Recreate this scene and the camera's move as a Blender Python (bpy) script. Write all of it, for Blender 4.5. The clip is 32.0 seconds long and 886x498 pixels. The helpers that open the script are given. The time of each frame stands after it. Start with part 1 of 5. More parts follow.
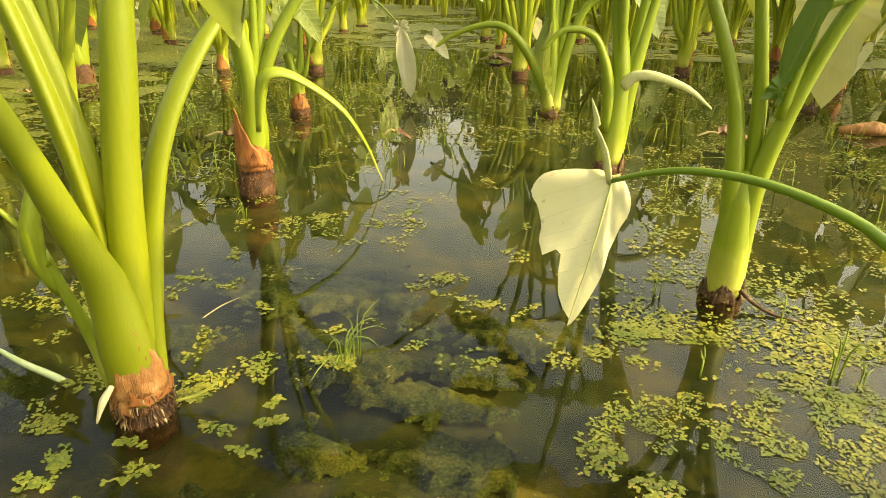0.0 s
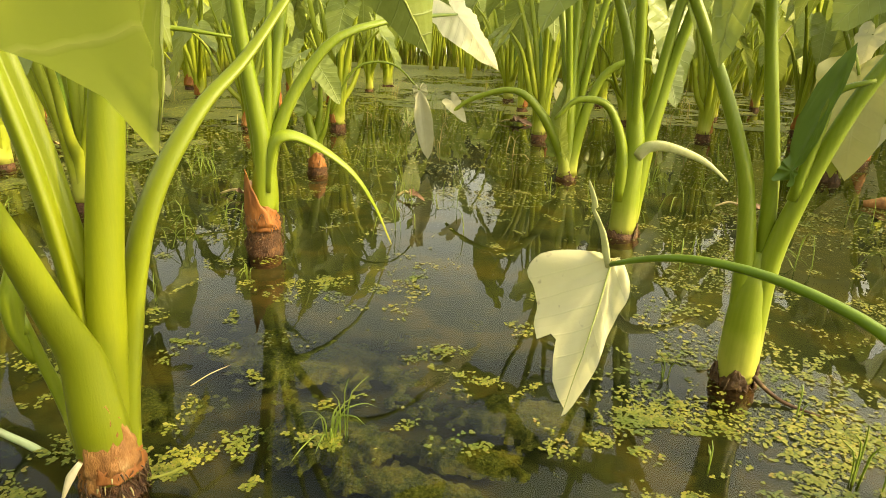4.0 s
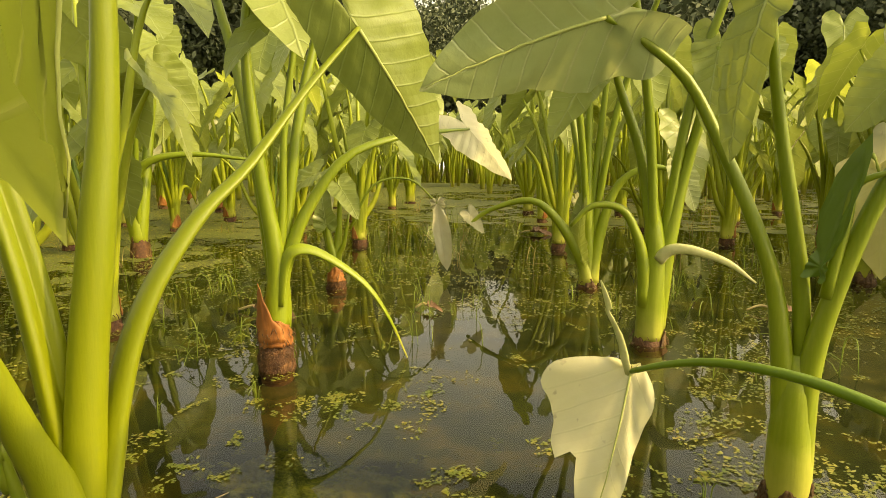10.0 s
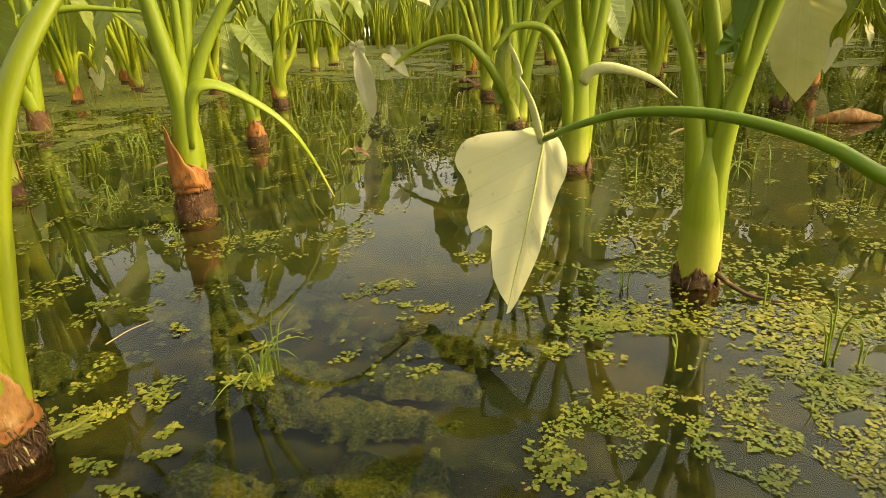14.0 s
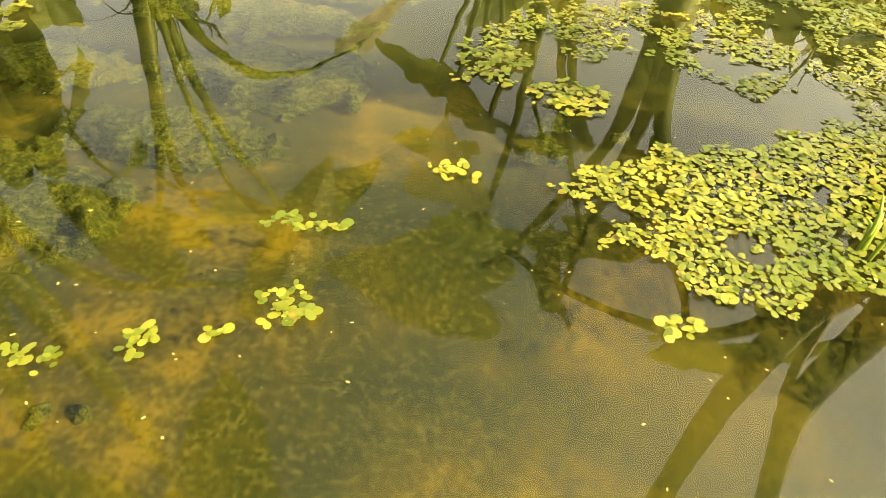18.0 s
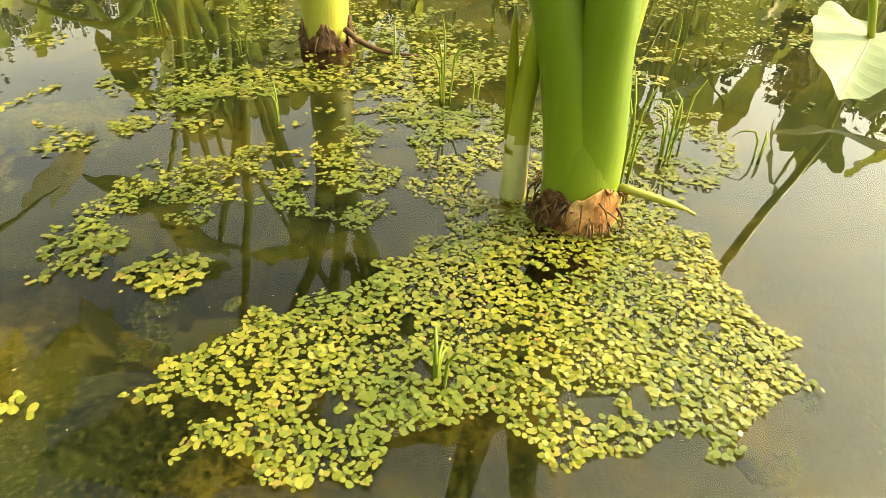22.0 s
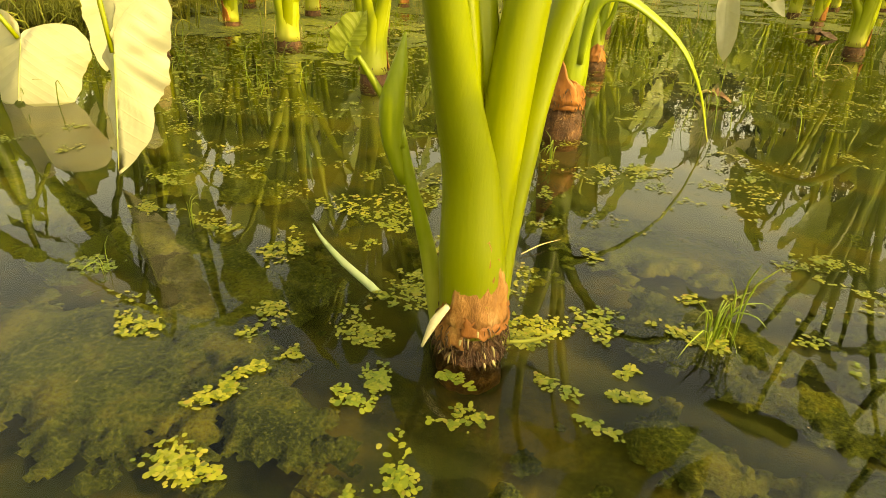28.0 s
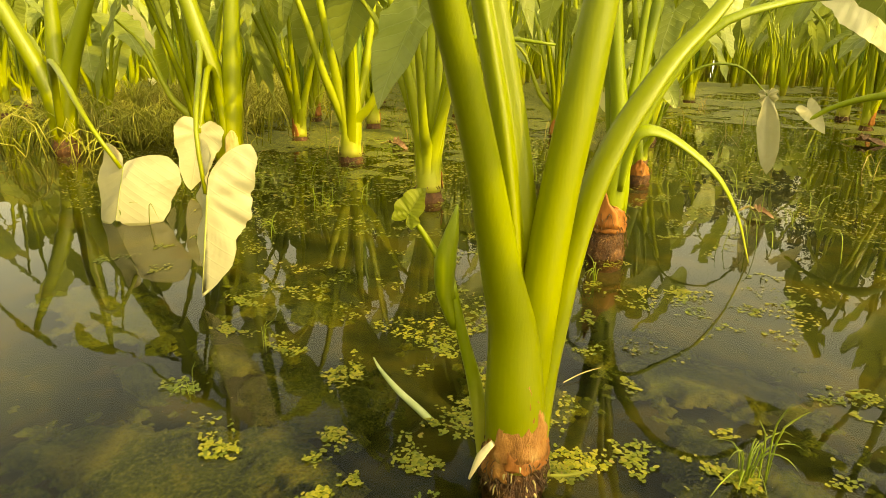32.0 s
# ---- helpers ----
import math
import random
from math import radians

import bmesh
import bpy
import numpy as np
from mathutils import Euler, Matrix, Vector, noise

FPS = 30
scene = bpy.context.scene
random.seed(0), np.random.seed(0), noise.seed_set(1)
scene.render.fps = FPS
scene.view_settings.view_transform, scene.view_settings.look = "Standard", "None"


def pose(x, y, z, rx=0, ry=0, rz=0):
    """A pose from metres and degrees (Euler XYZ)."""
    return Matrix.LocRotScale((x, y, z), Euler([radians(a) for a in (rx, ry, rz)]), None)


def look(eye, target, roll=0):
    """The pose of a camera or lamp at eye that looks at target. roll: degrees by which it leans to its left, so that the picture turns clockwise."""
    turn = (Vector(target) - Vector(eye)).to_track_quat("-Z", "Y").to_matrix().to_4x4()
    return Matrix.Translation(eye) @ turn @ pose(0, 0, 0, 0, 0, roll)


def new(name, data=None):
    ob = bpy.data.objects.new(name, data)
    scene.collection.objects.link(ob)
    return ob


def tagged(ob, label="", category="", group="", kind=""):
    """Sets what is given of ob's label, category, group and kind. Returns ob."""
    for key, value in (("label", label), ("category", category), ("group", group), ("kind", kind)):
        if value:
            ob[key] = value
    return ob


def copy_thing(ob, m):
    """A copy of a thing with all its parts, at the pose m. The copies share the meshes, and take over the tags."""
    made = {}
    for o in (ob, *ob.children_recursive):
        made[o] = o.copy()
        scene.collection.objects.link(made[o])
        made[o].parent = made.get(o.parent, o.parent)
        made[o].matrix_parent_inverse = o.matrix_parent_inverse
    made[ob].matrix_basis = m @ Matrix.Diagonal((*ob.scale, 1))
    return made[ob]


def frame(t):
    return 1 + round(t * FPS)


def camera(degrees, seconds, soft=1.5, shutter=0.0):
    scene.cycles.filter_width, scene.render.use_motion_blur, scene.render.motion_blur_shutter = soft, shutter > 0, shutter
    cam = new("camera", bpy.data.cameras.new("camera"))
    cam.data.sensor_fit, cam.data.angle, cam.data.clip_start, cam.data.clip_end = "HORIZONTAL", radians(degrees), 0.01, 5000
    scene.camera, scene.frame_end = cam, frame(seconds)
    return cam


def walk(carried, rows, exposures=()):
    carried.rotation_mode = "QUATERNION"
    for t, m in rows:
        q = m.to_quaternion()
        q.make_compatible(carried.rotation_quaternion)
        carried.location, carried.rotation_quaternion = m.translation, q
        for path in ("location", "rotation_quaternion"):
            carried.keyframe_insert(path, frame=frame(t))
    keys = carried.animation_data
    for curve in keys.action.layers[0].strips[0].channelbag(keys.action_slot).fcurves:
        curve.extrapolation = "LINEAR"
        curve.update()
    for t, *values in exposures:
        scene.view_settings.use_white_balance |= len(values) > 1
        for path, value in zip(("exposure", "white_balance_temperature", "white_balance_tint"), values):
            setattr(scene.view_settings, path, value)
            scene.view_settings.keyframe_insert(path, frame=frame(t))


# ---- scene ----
cam = camera(70.7, 32.0, soft=0.75)
PATH = [
    (0, (0.265, 0.076, 0.492), (-0.12, 1.856, -0.333), 1.1),
    (0.5, (0.269, 0.07, 0.5), (-0.18, 1.875, -0.233), 1.1),
    (1, (0.278, 0.088, 0.495), (-0.246, 1.891, -0.192), -0.1),
    (1.5, (0.291, 0.14, 0.485), (-0.173, 1.927, -0.282), -2.1),
    (2, (0.3, 0.153, 0.488), (-0.09, 1.947, -0.305), -1.4),
    (2.5, (0.308, 0.14, 0.497), (-0.102, 1.957, -0.23), -0.8),
    (4.5, (0.285, 0.114, 0.515), (-0.189, 1.947, -0.13), 3.2),
    (5, (0.282, 0.109, 0.522), (-0.185, 1.956, -0.088), 4.0),
    (5.5, (0.276, 0.109, 0.524), (-0.225, 1.939, -0.109), 1.6),
    (6, (0.268, 0.111, 0.536), (-0.245, 1.941, -0.088), 0.9),
    (6.5, (0.261, 0.104, 0.558), (-0.299, 1.947, 0.019), 0.8),
    (7, (0.262, 0.109, 0.563), (-0.275, 1.966, 0.051), -1.4),
    (7.5, (0.275, 0.107, 0.583), (-0.21, 1.997, 0.147), -0.5),
    (8, (0.302, 0.125, 0.583), (-0.147, 2.022, 0.139), -0.3),
    (8.5, (0.32, 0.138, 0.583), (-0.078, 2.046, 0.133), -2.2),
    (9, (0.319, 0.141, 0.576), (-0.089, 2.05, 0.142), -2.7),
    (9.5, (0.318, 0.152, 0.56), (-0.14, 2.058, 0.164), -2.2),
    (10, (0.306, 0.159, 0.492), (-0.28, 2.045, 0.175), -0.1),
    (10.5, (0.303, 0.151, 0.422), (-0.357, 1.988, -0.017), -5.1),
    (11, (0.301, 0.168, 0.408), (-0.288, 2.003, -0.128), -5.7),
    (11.5, (0.298, 0.178, 0.413), (-0.259, 2.011, -0.163), -5.8),
    (12, (0.305, 0.17, 0.426), (-0.24, 2.019, -0.104), -6.6),
    (12.5, (0.314, 0.181, 0.431), (-0.174, 2.057, -0.062), -6.2),
    (13, (0.319, 0.168, 0.443), (-0.156, 2.058, -0.005), -5.7),
    (13.5, (0.326, 0.164, 0.439), (-0.111, 2.05, -0.065), -4.6),
    (14, (0.331, 0.169, 0.392), (-0.051, 1.999, -0.317), -2.7),
    (14.5, (0.338, 0.197, 0.328), (0.106, 1.919, -0.661), -1.0),
    (15, (0.372, 0.221, 0.278), (0.14, 1.845, -0.866), -1.7),
    (15.5, (0.379, 0.218, 0.267), (0.12, 1.827, -0.893), -0.6),
    (17.5, (0.369, 0.214, 0.201), (0.146, 1.629, -1.195), 1.9),
    (18, (0.365, 0.208, 0.212), (0.13, 1.654, -1.149), 2.1),
    (18.5, (0.364, 0.207, 0.221), (0.102, 1.678, -1.108), 1.3),
    (19, (0.366, 0.201, 0.216), (0.129, 1.685, -1.104), 3.1),
    (19.5, (0.363, 0.2, 0.219), (0.11, 1.691, -1.09), 3.7),
    (20, (0.371, 0.2, 0.226), (0.039, 1.757, -0.985), 1.2),
    (20.5, (0.398, 0.219, 0.223), (0.316, 1.837, -0.95), 2.0),
    (21, (0.425, 0.239, 0.226), (0.579, 1.879, -0.909), 1.8),
    (21.5, (0.455, 0.241, 0.228), (0.756, 1.845, -0.929), 3.3),
    (22, (0.481, 0.249, 0.248), (0.877, 1.842, -0.895), 1.8),
    (22.5, (0.488, 0.25, 0.257), (0.9, 1.87, -0.84), 0.4),
    (23, (0.468, 0.245, 0.255), (0.778, 1.882, -0.853), -0.1),
    (23.5, (0.435, 0.231, 0.256), (0.543, 1.907, -0.83), 0.2),
    (24, (0.39, 0.212, 0.253), (0.288, 1.896, -0.821), 2.5),
    (24.5, (0.35, 0.202, 0.268), (0.061, 1.878, -0.785), 1.0),
    (25, (0.285, 0.184, 0.291), (-0.237, 1.833, -0.714), 1.5),
    (25.5, (0.229, 0.165, 0.308), (-0.466, 1.775, -0.654), -0.3),
    (26, (0.18, 0.147, 0.327), (-0.694, 1.706, -0.57), -0.6),
    (26.5, (0.149, 0.142, 0.336), (-0.769, 1.679, -0.554), -0.1),
    (28.5, (0.039, 0.149, 0.377), (-0.985, 1.643, -0.471), 2.2),
    (29, (0.059, 0.142, 0.401), (-1.012, 1.669, -0.322), 1.8),
    (29.5, (0.061, 0.145, 0.401), (-0.973, 1.707, -0.301), 2.5),
    (30, (0.063, 0.139, 0.409), (-0.99, 1.692, -0.284), 2.0),
    (30.5, (0.07, 0.139, 0.414), (-0.962, 1.716, -0.255), 2.4),
    (31, (0.073, 0.129, 0.42), (-1.022, 1.667, -0.24), 1.6),
    (31.5, (0.076, 0.124, 0.424), (-1.057, 1.647, -0.206), 0.9),
    (32, (0.083, 0.106, 0.437), (-1.109, 1.587, -0.186), 0.6),
]
walk(cam, [(t, look(eye, target, roll)) for t, eye, target, roll in PATH],
     [(0, 0.27, 7800, 4), (2, 0.12, 7600, 4), (5, 0.0, 7600, 4), (8.5, -0.33, 8800, 8), (12.5, -0.25, 8300, 7), (14, -0.2, 8200, 4), (15, 0.2, 7500, 1), (17.5, 0.85, 8800, 2), (20, 0.86, 9000, 3), (22.5, 0.45, 7500, 2), (25, 0.55, 8200, -3), (26.5, 0.45, 8900, -1), (28.5, 0.1, 11400, -3), (32, -0.02, 12200, -3)])

# ---- light ----
SUN_AZ, SUN_EL = radians(89), radians(36)
world = bpy.data.worlds.new("sky")
scene.world = world
world.use_nodes = True
wn = world.node_tree
wn.nodes.clear()
sky = wn.nodes.new("ShaderNodeTexSky")
sky.sky_type, sky.sun_disc, sky.sun_elevation, sky.sun_rotation = "NISHITA", False, SUN_EL, SUN_AZ
sky.air_density, sky.dust_density, sky.ozone_density = 1.0, 5.0, 1.0
haze = wn.nodes.new("ShaderNodeMix")
haze.data_type = "RGBA"
haze.inputs[7].default_value = (11.0, 11.0, 9.6, 1)
wn.links.new(sky.outputs[0], haze.inputs[6])
bg = wn.nodes.new("ShaderNodeBackground")
bg.inputs["Strength"].default_value = 0.2
wo = wn.nodes.new("ShaderNodeOutputWorld")
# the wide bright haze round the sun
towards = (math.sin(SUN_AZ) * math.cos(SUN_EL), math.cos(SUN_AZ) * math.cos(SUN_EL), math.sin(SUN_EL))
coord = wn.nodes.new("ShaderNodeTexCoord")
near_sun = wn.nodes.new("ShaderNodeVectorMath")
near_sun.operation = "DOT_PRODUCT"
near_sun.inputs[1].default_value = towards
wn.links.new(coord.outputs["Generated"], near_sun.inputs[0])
# thick pale haze low down that thins out towards the zenith
height = wn.nodes.new("ShaderNodeSeparateXYZ")
wn.links.new(coord.outputs["Generated"], height.inputs[0])
thin = wn.nodes.new("ShaderNodeMapRange")
thin.inputs[1].default_value, thin.inputs[2].default_value, thin.inputs[3].default_value, thin.inputs[4].default_value = 0.0, 0.66, 0.95, 0.05
wn.links.new(height.outputs[2], thin.inputs[0])
wn.links.new(thin.outputs[0], haze.inputs[0])
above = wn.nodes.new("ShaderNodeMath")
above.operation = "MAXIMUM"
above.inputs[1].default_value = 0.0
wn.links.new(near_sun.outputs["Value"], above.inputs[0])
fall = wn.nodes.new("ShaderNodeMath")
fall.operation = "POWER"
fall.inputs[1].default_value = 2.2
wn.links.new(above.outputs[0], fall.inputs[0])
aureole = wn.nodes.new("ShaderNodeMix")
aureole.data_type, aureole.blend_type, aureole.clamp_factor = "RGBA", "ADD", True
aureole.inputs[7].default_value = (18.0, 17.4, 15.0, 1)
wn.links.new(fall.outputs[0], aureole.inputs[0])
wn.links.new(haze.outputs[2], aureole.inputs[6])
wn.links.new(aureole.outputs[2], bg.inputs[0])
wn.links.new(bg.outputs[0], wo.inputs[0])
sun = new("sun", bpy.data.lights.new("sun", "SUN"))
sun.data.energy, sun.data.angle, sun.data.color = 4.9, radians(0.8), (1.0, 0.82, 0.38)
sun.matrix_world = look((0, 0, 0), (-math.sin(SUN_AZ) * math.cos(SUN_EL), -math.cos(SUN_AZ) * math.cos(SUN_EL), -math.sin(SUN_EL)))

# ---- materials ----


class Nodes:
    """A material's node tree, with short calls."""

    def __init__(self, name):
        self.mat = bpy.data.materials.new(name)
        self.mat.use_nodes = True
        self.t = self.mat.node_tree
        self.t.nodes.clear()
        self.out = self.t.nodes.new("ShaderNodeOutputMaterial")

    def add(self, kind, **values):
        n = self.t.nodes.new("ShaderNode" + kind)
        for k, v in values.items():
            socket = n.inputs[int(k[1:])] if k[0] == "_" and k[1:].isdigit() else n.inputs[k.replace("_", " ")]
            if hasattr(v, "is_linked"):
                self.t.links.new(v, socket)
            else:
                socket.default_value = v
        return n

    def maths(self, op, a, b=0.0, c=0.0):
        n = self.add("Math", _0=a, _1=b, _2=c)
        n.operation = op
        return n.outputs[0]

    def ramp(self, fac, *stops):
        n = self.add("ValToRGB", Fac=fac)
        e = n.color_ramp.elements
        while len(e) < len(stops):
            e.new(0.5)
        for el, (p, c) in zip(e, stops):
            el.position, el.color = p, (*c, 1) if len(c) == 3 else c
        return n.outputs[0]

    def mix(self, fac, a, b, mode="MIX"):
        n = self.t.nodes.new("ShaderNodeMix")
        n.data_type, n.blend_type = "RGBA", mode
        for socket, v in ((n.inputs[0], fac), (n.inputs[6], a), (n.inputs[7], b)):
            if hasattr(v, "is_linked"):
                self.t.links.new(v, socket)
            else:
                socket.default_value = v if isinstance(v, float) else (*v, 1)
        return n.outputs[2]

    def noise(self, scale, detail=4.0, rough=0.55, vector=None, distortion=0.0):
        n = self.add("TexNoise", Scale=scale, Detail=detail, Roughness=rough, Distortion=distortion)
        if vector is not None:
            self.t.links.new(vector, n.inputs["Vector"])
        return n.outputs["Fac"]

    def where(self):
        return self.add("NewGeometry").outputs["Position"]

    def local(self):
        return self.add("TexCoord").outputs["Object"]

    def own(self):
        return self.add("ObjectInfo").outputs["Random"]

    def bump(self, height, strength=0.3, distance=0.002):
        return self.add("Bump", Strength=strength, Distance=distance, Height=height).outputs[0]

    def finish(self, shader):
        self.t.links.new(shader, self.out.inputs[0])
        return self.mat


def surface(m, colour, rough=0.5, normal=None, **more):
    n = m.add("BsdfPrincipled", Roughness=rough, **more)
    if hasattr(colour, "is_linked"):
        m.t.links.new(colour, n.inputs["Base Color"])
    else:
        n.inputs["Base Color"].default_value = (*colour, 1)
    if normal is not None:
        m.t.links.new(normal, n.inputs["Normal"])
    return n.outputs[0]


def leafy(name, dark, light, glow, through_light=0.5, vein=(0.5, 0.55, 0.25), rough=0.45, vein_amount=0.3, blotch=None, spots=0.0, relief=0.55):
    """A thin leaf with a midrib and side veins; u runs across, v along the blade."""
    m = Nodes(name)
    uv = m.add("UVMap").outputs[0]
    sep = m.add("SeparateXYZ", Vector=uv)
    u, v = m.maths("ABSOLUTE", sep.outputs[0]), sep.outputs[1]
    rib = m.maths("SUBTRACT", 1.0, m.add("MapRange", Value=u, _1=0.001, _2=0.013).outputs[0])
    wander = m.maths("MULTIPLY", m.maths("SUBTRACT", m.noise(4.0, 1.0, 0.5, uv), 0.5), 0.02)
    slant = m.maths("ADD", wander, m.maths("SUBTRACT", v, m.maths("MULTIPLY", m.maths("POWER", u, 0.85), 0.5)))
    f = m.maths("FRACT", m.maths("MULTIPLY", slant, 6.5))
    d = m.maths("ABSOLUTE", m.maths("SUBTRACT", f, 0.5))
    side = m.maths("SUBTRACT", 1.0, m.add("MapRange", Value=d, _1=0.0, _2=0.06).outputs[0])
    veins = m.maths("MAXIMUM", rib, m.maths("MULTIPLY", side, 0.6))
    pos = m.local()
    n1 = m.noise(9.0, 3.0, 0.6, pos)
    n2 = m.noise(160.0, 3.0, 0.6, pos)
    col = m.ramp(n1, (0.3, dark), (0.7, light))
    col = m.mix(m.maths("MULTIPLY", n2, 0.25), col, light)
    col = m.mix(m.maths("MULTIPLY", m.own(), 0.3), col, glow)
    if blotch:
        edge = m.add("MapRange", Value=m.noise(6.0, 4.0, 0.65, pos, 0.6), _1=0.55, _2=0.66).outputs[0]
        col = m.mix(edge, col, blotch)
    if spots:
        sp = m.add("MapRange", Value=m.noise(75.0, 2.0, 0.5, pos), _1=0.68, _2=0.74).outputs[0]
        col = m.mix(m.maths("MULTIPLY", sp, spots), col, (0.16, 0.09, 0.03))
    col = m.mix(m.maths("MULTIPLY", veins, vein_amount), col, vein)
    swell = m.maths("MULTIPLY", d, -0.7)
    h = m.maths("ADD", m.maths("ADD", m.maths("MULTIPLY", veins, 0.5), swell), m.maths("ADD", m.maths("MULTIPLY", n1, 1.1), m.maths("MULTIPLY", n2, 0.14)))
    nrm = m.bump(h, relief, 0.006)
    face = surface(m, col, rough, nrm, Specular_IOR_Level=0.45)
    tr = m.add("BsdfTranslucent", Normal=nrm)
    m.t.links.new(m.mix(0.5, col, glow), tr.inputs[0])
    return m.finish(m.add("MixShader", _0=through_light, _1=face, _2=tr.outputs[0]).outputs[0])


LEAF = leafy("taro_leaf", (0.15, 0.2, 0.035), (0.28, 0.33, 0.09), (0.42, 0.48, 0.1), 0.34, (0.44, 0.5, 0.22), rough=0.33, vein_amount=0.45)
LEAF_PALE = leafy("pale_taro_leaf", (0.72, 0.7, 0.46), (0.84, 0.81, 0.58), (0.84, 0.79, 0.42), 0.5, (0.5, 0.52, 0.26), vein_amount=0.2, spots=0.4, relief=0.2)
LEAF_DEAD = leafy("dead_taro_leaf", (0.48, 0.46, 0.3), (0.62, 0.6, 0.42), (0.58, 0.55, 0.3), 0.35, (0.5, 0.44, 0.26), 0.6, 0.15, (0.52, 0.43, 0.26), relief=0.2)
LEAF_YELLOW = leafy("yellowing_taro_leaf", (0.48, 0.5, 0.18), (0.62, 0.6, 0.28), (0.68, 0.62, 0.22), 0.55, (0.6, 0.6, 0.3), vein_amount=0.25, relief=0.3)
LEAF_UNDER = leafy("taro_leaf_underside", (0.2, 0.28, 0.11), (0.31, 0.38, 0.17), (0.5, 0.5, 0.16), 0.42, (0.6, 0.62, 0.4), rough=0.45, vein_amount=0.5)
LEAF_MINT = leafy("mint_taro_leaf", (0.3, 0.4, 0.22), (0.4, 0.49, 0.3), (0.45, 0.5, 0.26), 0.4, (0.55, 0.62, 0.42), vein_amount=0.2, relief=0.15)
# brighter copy of LEAF, with sun through the blade put into its colours
LEAF_SUNLIT = leafy("sunlit_taro_leaf", (0.2, 0.27, 0.035), (0.31, 0.38, 0.055), (0.62, 0.64, 0.1), 0.62, (0.72, 0.7, 0.26), vein_amount=0.55, relief=0.28)


def stalky(name, low, mid, high, rough=0.38):
    """Smooth fleshy stalk: paler at the water, darker up the stem, fine long fibres."""
    m = Nodes(name)
    pos = m.where()
    z = m.add("SeparateXYZ", Vector=pos).outputs[2]
    stretch = m.add("Mapping", Vector=pos, Scale=(1.0, 1.0, 0.06)).outputs[0]
    fib = m.noise(260.0, 3.0, 0.6, stretch)
    big = m.noise(14.0, 3.0, 0.6, pos)
    fine = m.noise(420.0, 2.0, 0.5, pos)
    hgt = m.maths("ADD", z, m.maths("MULTIPLY", m.maths("SUBTRACT", big, 0.5), 0.12))
    col = m.ramp(hgt, (0.02, low), (0.1, mid), (0.45, high))
    col = m.mix(m.maths("MULTIPLY", m.add("MapRange", Value=fib, _1=0.4, _2=0.7).outputs[0], 0.14), col, low)
    col = m.mix(m.maths("MULTIPLY", m.own(), 0.3), col, high)
    sp = m.add("MapRange", Value=m.noise(55.0, 3.0, 0.6, pos), _1=0.69, _2=0.75).outputs[0]
    col = m.mix(m.maths("MULTIPLY", sp, 0.5), col, (0.2, 0.2, 0.03))
    streak = m.add("Mapping", Vector=pos, Scale=(1.0, 1.0, 0.15)).outputs[0]
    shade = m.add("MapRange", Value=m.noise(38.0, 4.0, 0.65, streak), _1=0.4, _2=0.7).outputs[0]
    col = m.mix(m.maths("MULTIPLY", shade, 0.4), col, high)
    h = m.maths("ADD", m.maths("MULTIPLY", fib, 0.8), m.maths("ADD", m.maths("MULTIPLY", fine, 0.3), m.maths("MULTIPLY", big, 1.5)))
    face = surface(m, col, rough, m.bump(h, 0.22, 0.0015), Specular_IOR_Level=0.45)
    tr = m.add("BsdfTranslucent")
    m.t.links.new(col, tr.inputs[0])
    return m.finish(m.add("MixShader", _0=0.03, _1=face, _2=tr.outputs[0]).outputs[0])


STALK = stalky("taro_stalk", (0.54, 0.52, 0.1), (0.26, 0.32, 0.02), (0.18, 0.245, 0.018))
# lighter copy of STALK: the sunlight on the field stalks is in the colour
STALK_FIELD_LIT = stalky("sunlit_field_taro_stalk", (0.58, 0.54, 0.12), (0.38, 0.42, 0.035), (0.31, 0.37, 0.035))
# deeper green copy of STALK that carries the stem's shaded side as colour
STALK_SHADED = stalky("shaded_green_taro_stalk", (0.24, 0.32, 0.025), (0.16, 0.25, 0.016), (0.12, 0.2, 0.014))
RIB = stalky("leaf_rib", (0.5, 0.5, 0.2), (0.42, 0.45, 0.15), (0.4, 0.45, 0.14))
STALK_SUN = stalky("yellow_taro_stalk", (0.38, 0.35, 0.022), (0.26, 0.28, 0.011), (0.18, 0.225, 0.016))


LEAF_SPEAR = stalky("rolled_leaf_green", (0.2, 0.28, 0.04), (0.14, 0.22, 0.025), (0.12, 0.2, 0.03))


def earthy(name, a, b, c, scale=60.0, rough=0.8, bump=0.6, dist=0.004, stretch=(1, 1, 1)):
    m = Nodes(name)
    pos = m.add("Mapping", Vector=m.where(), Scale=stretch).outputs[0]
    n1, n2 = m.noise(scale, 5.0, 0.65, pos), m.noise(scale * 5, 3.0, 0.6, pos)
    col = m.ramp(n1, (0.3, a), (0.52, b), (0.72, c))
    col = m.mix(m.maths("MULTIPLY", n2, 0.5), col, b)
    return m.finish(surface(m, col, rough, m.bump(m.maths("ADD", n1, m.maths("MULTIPLY", n2, 0.5)), bump, dist)))


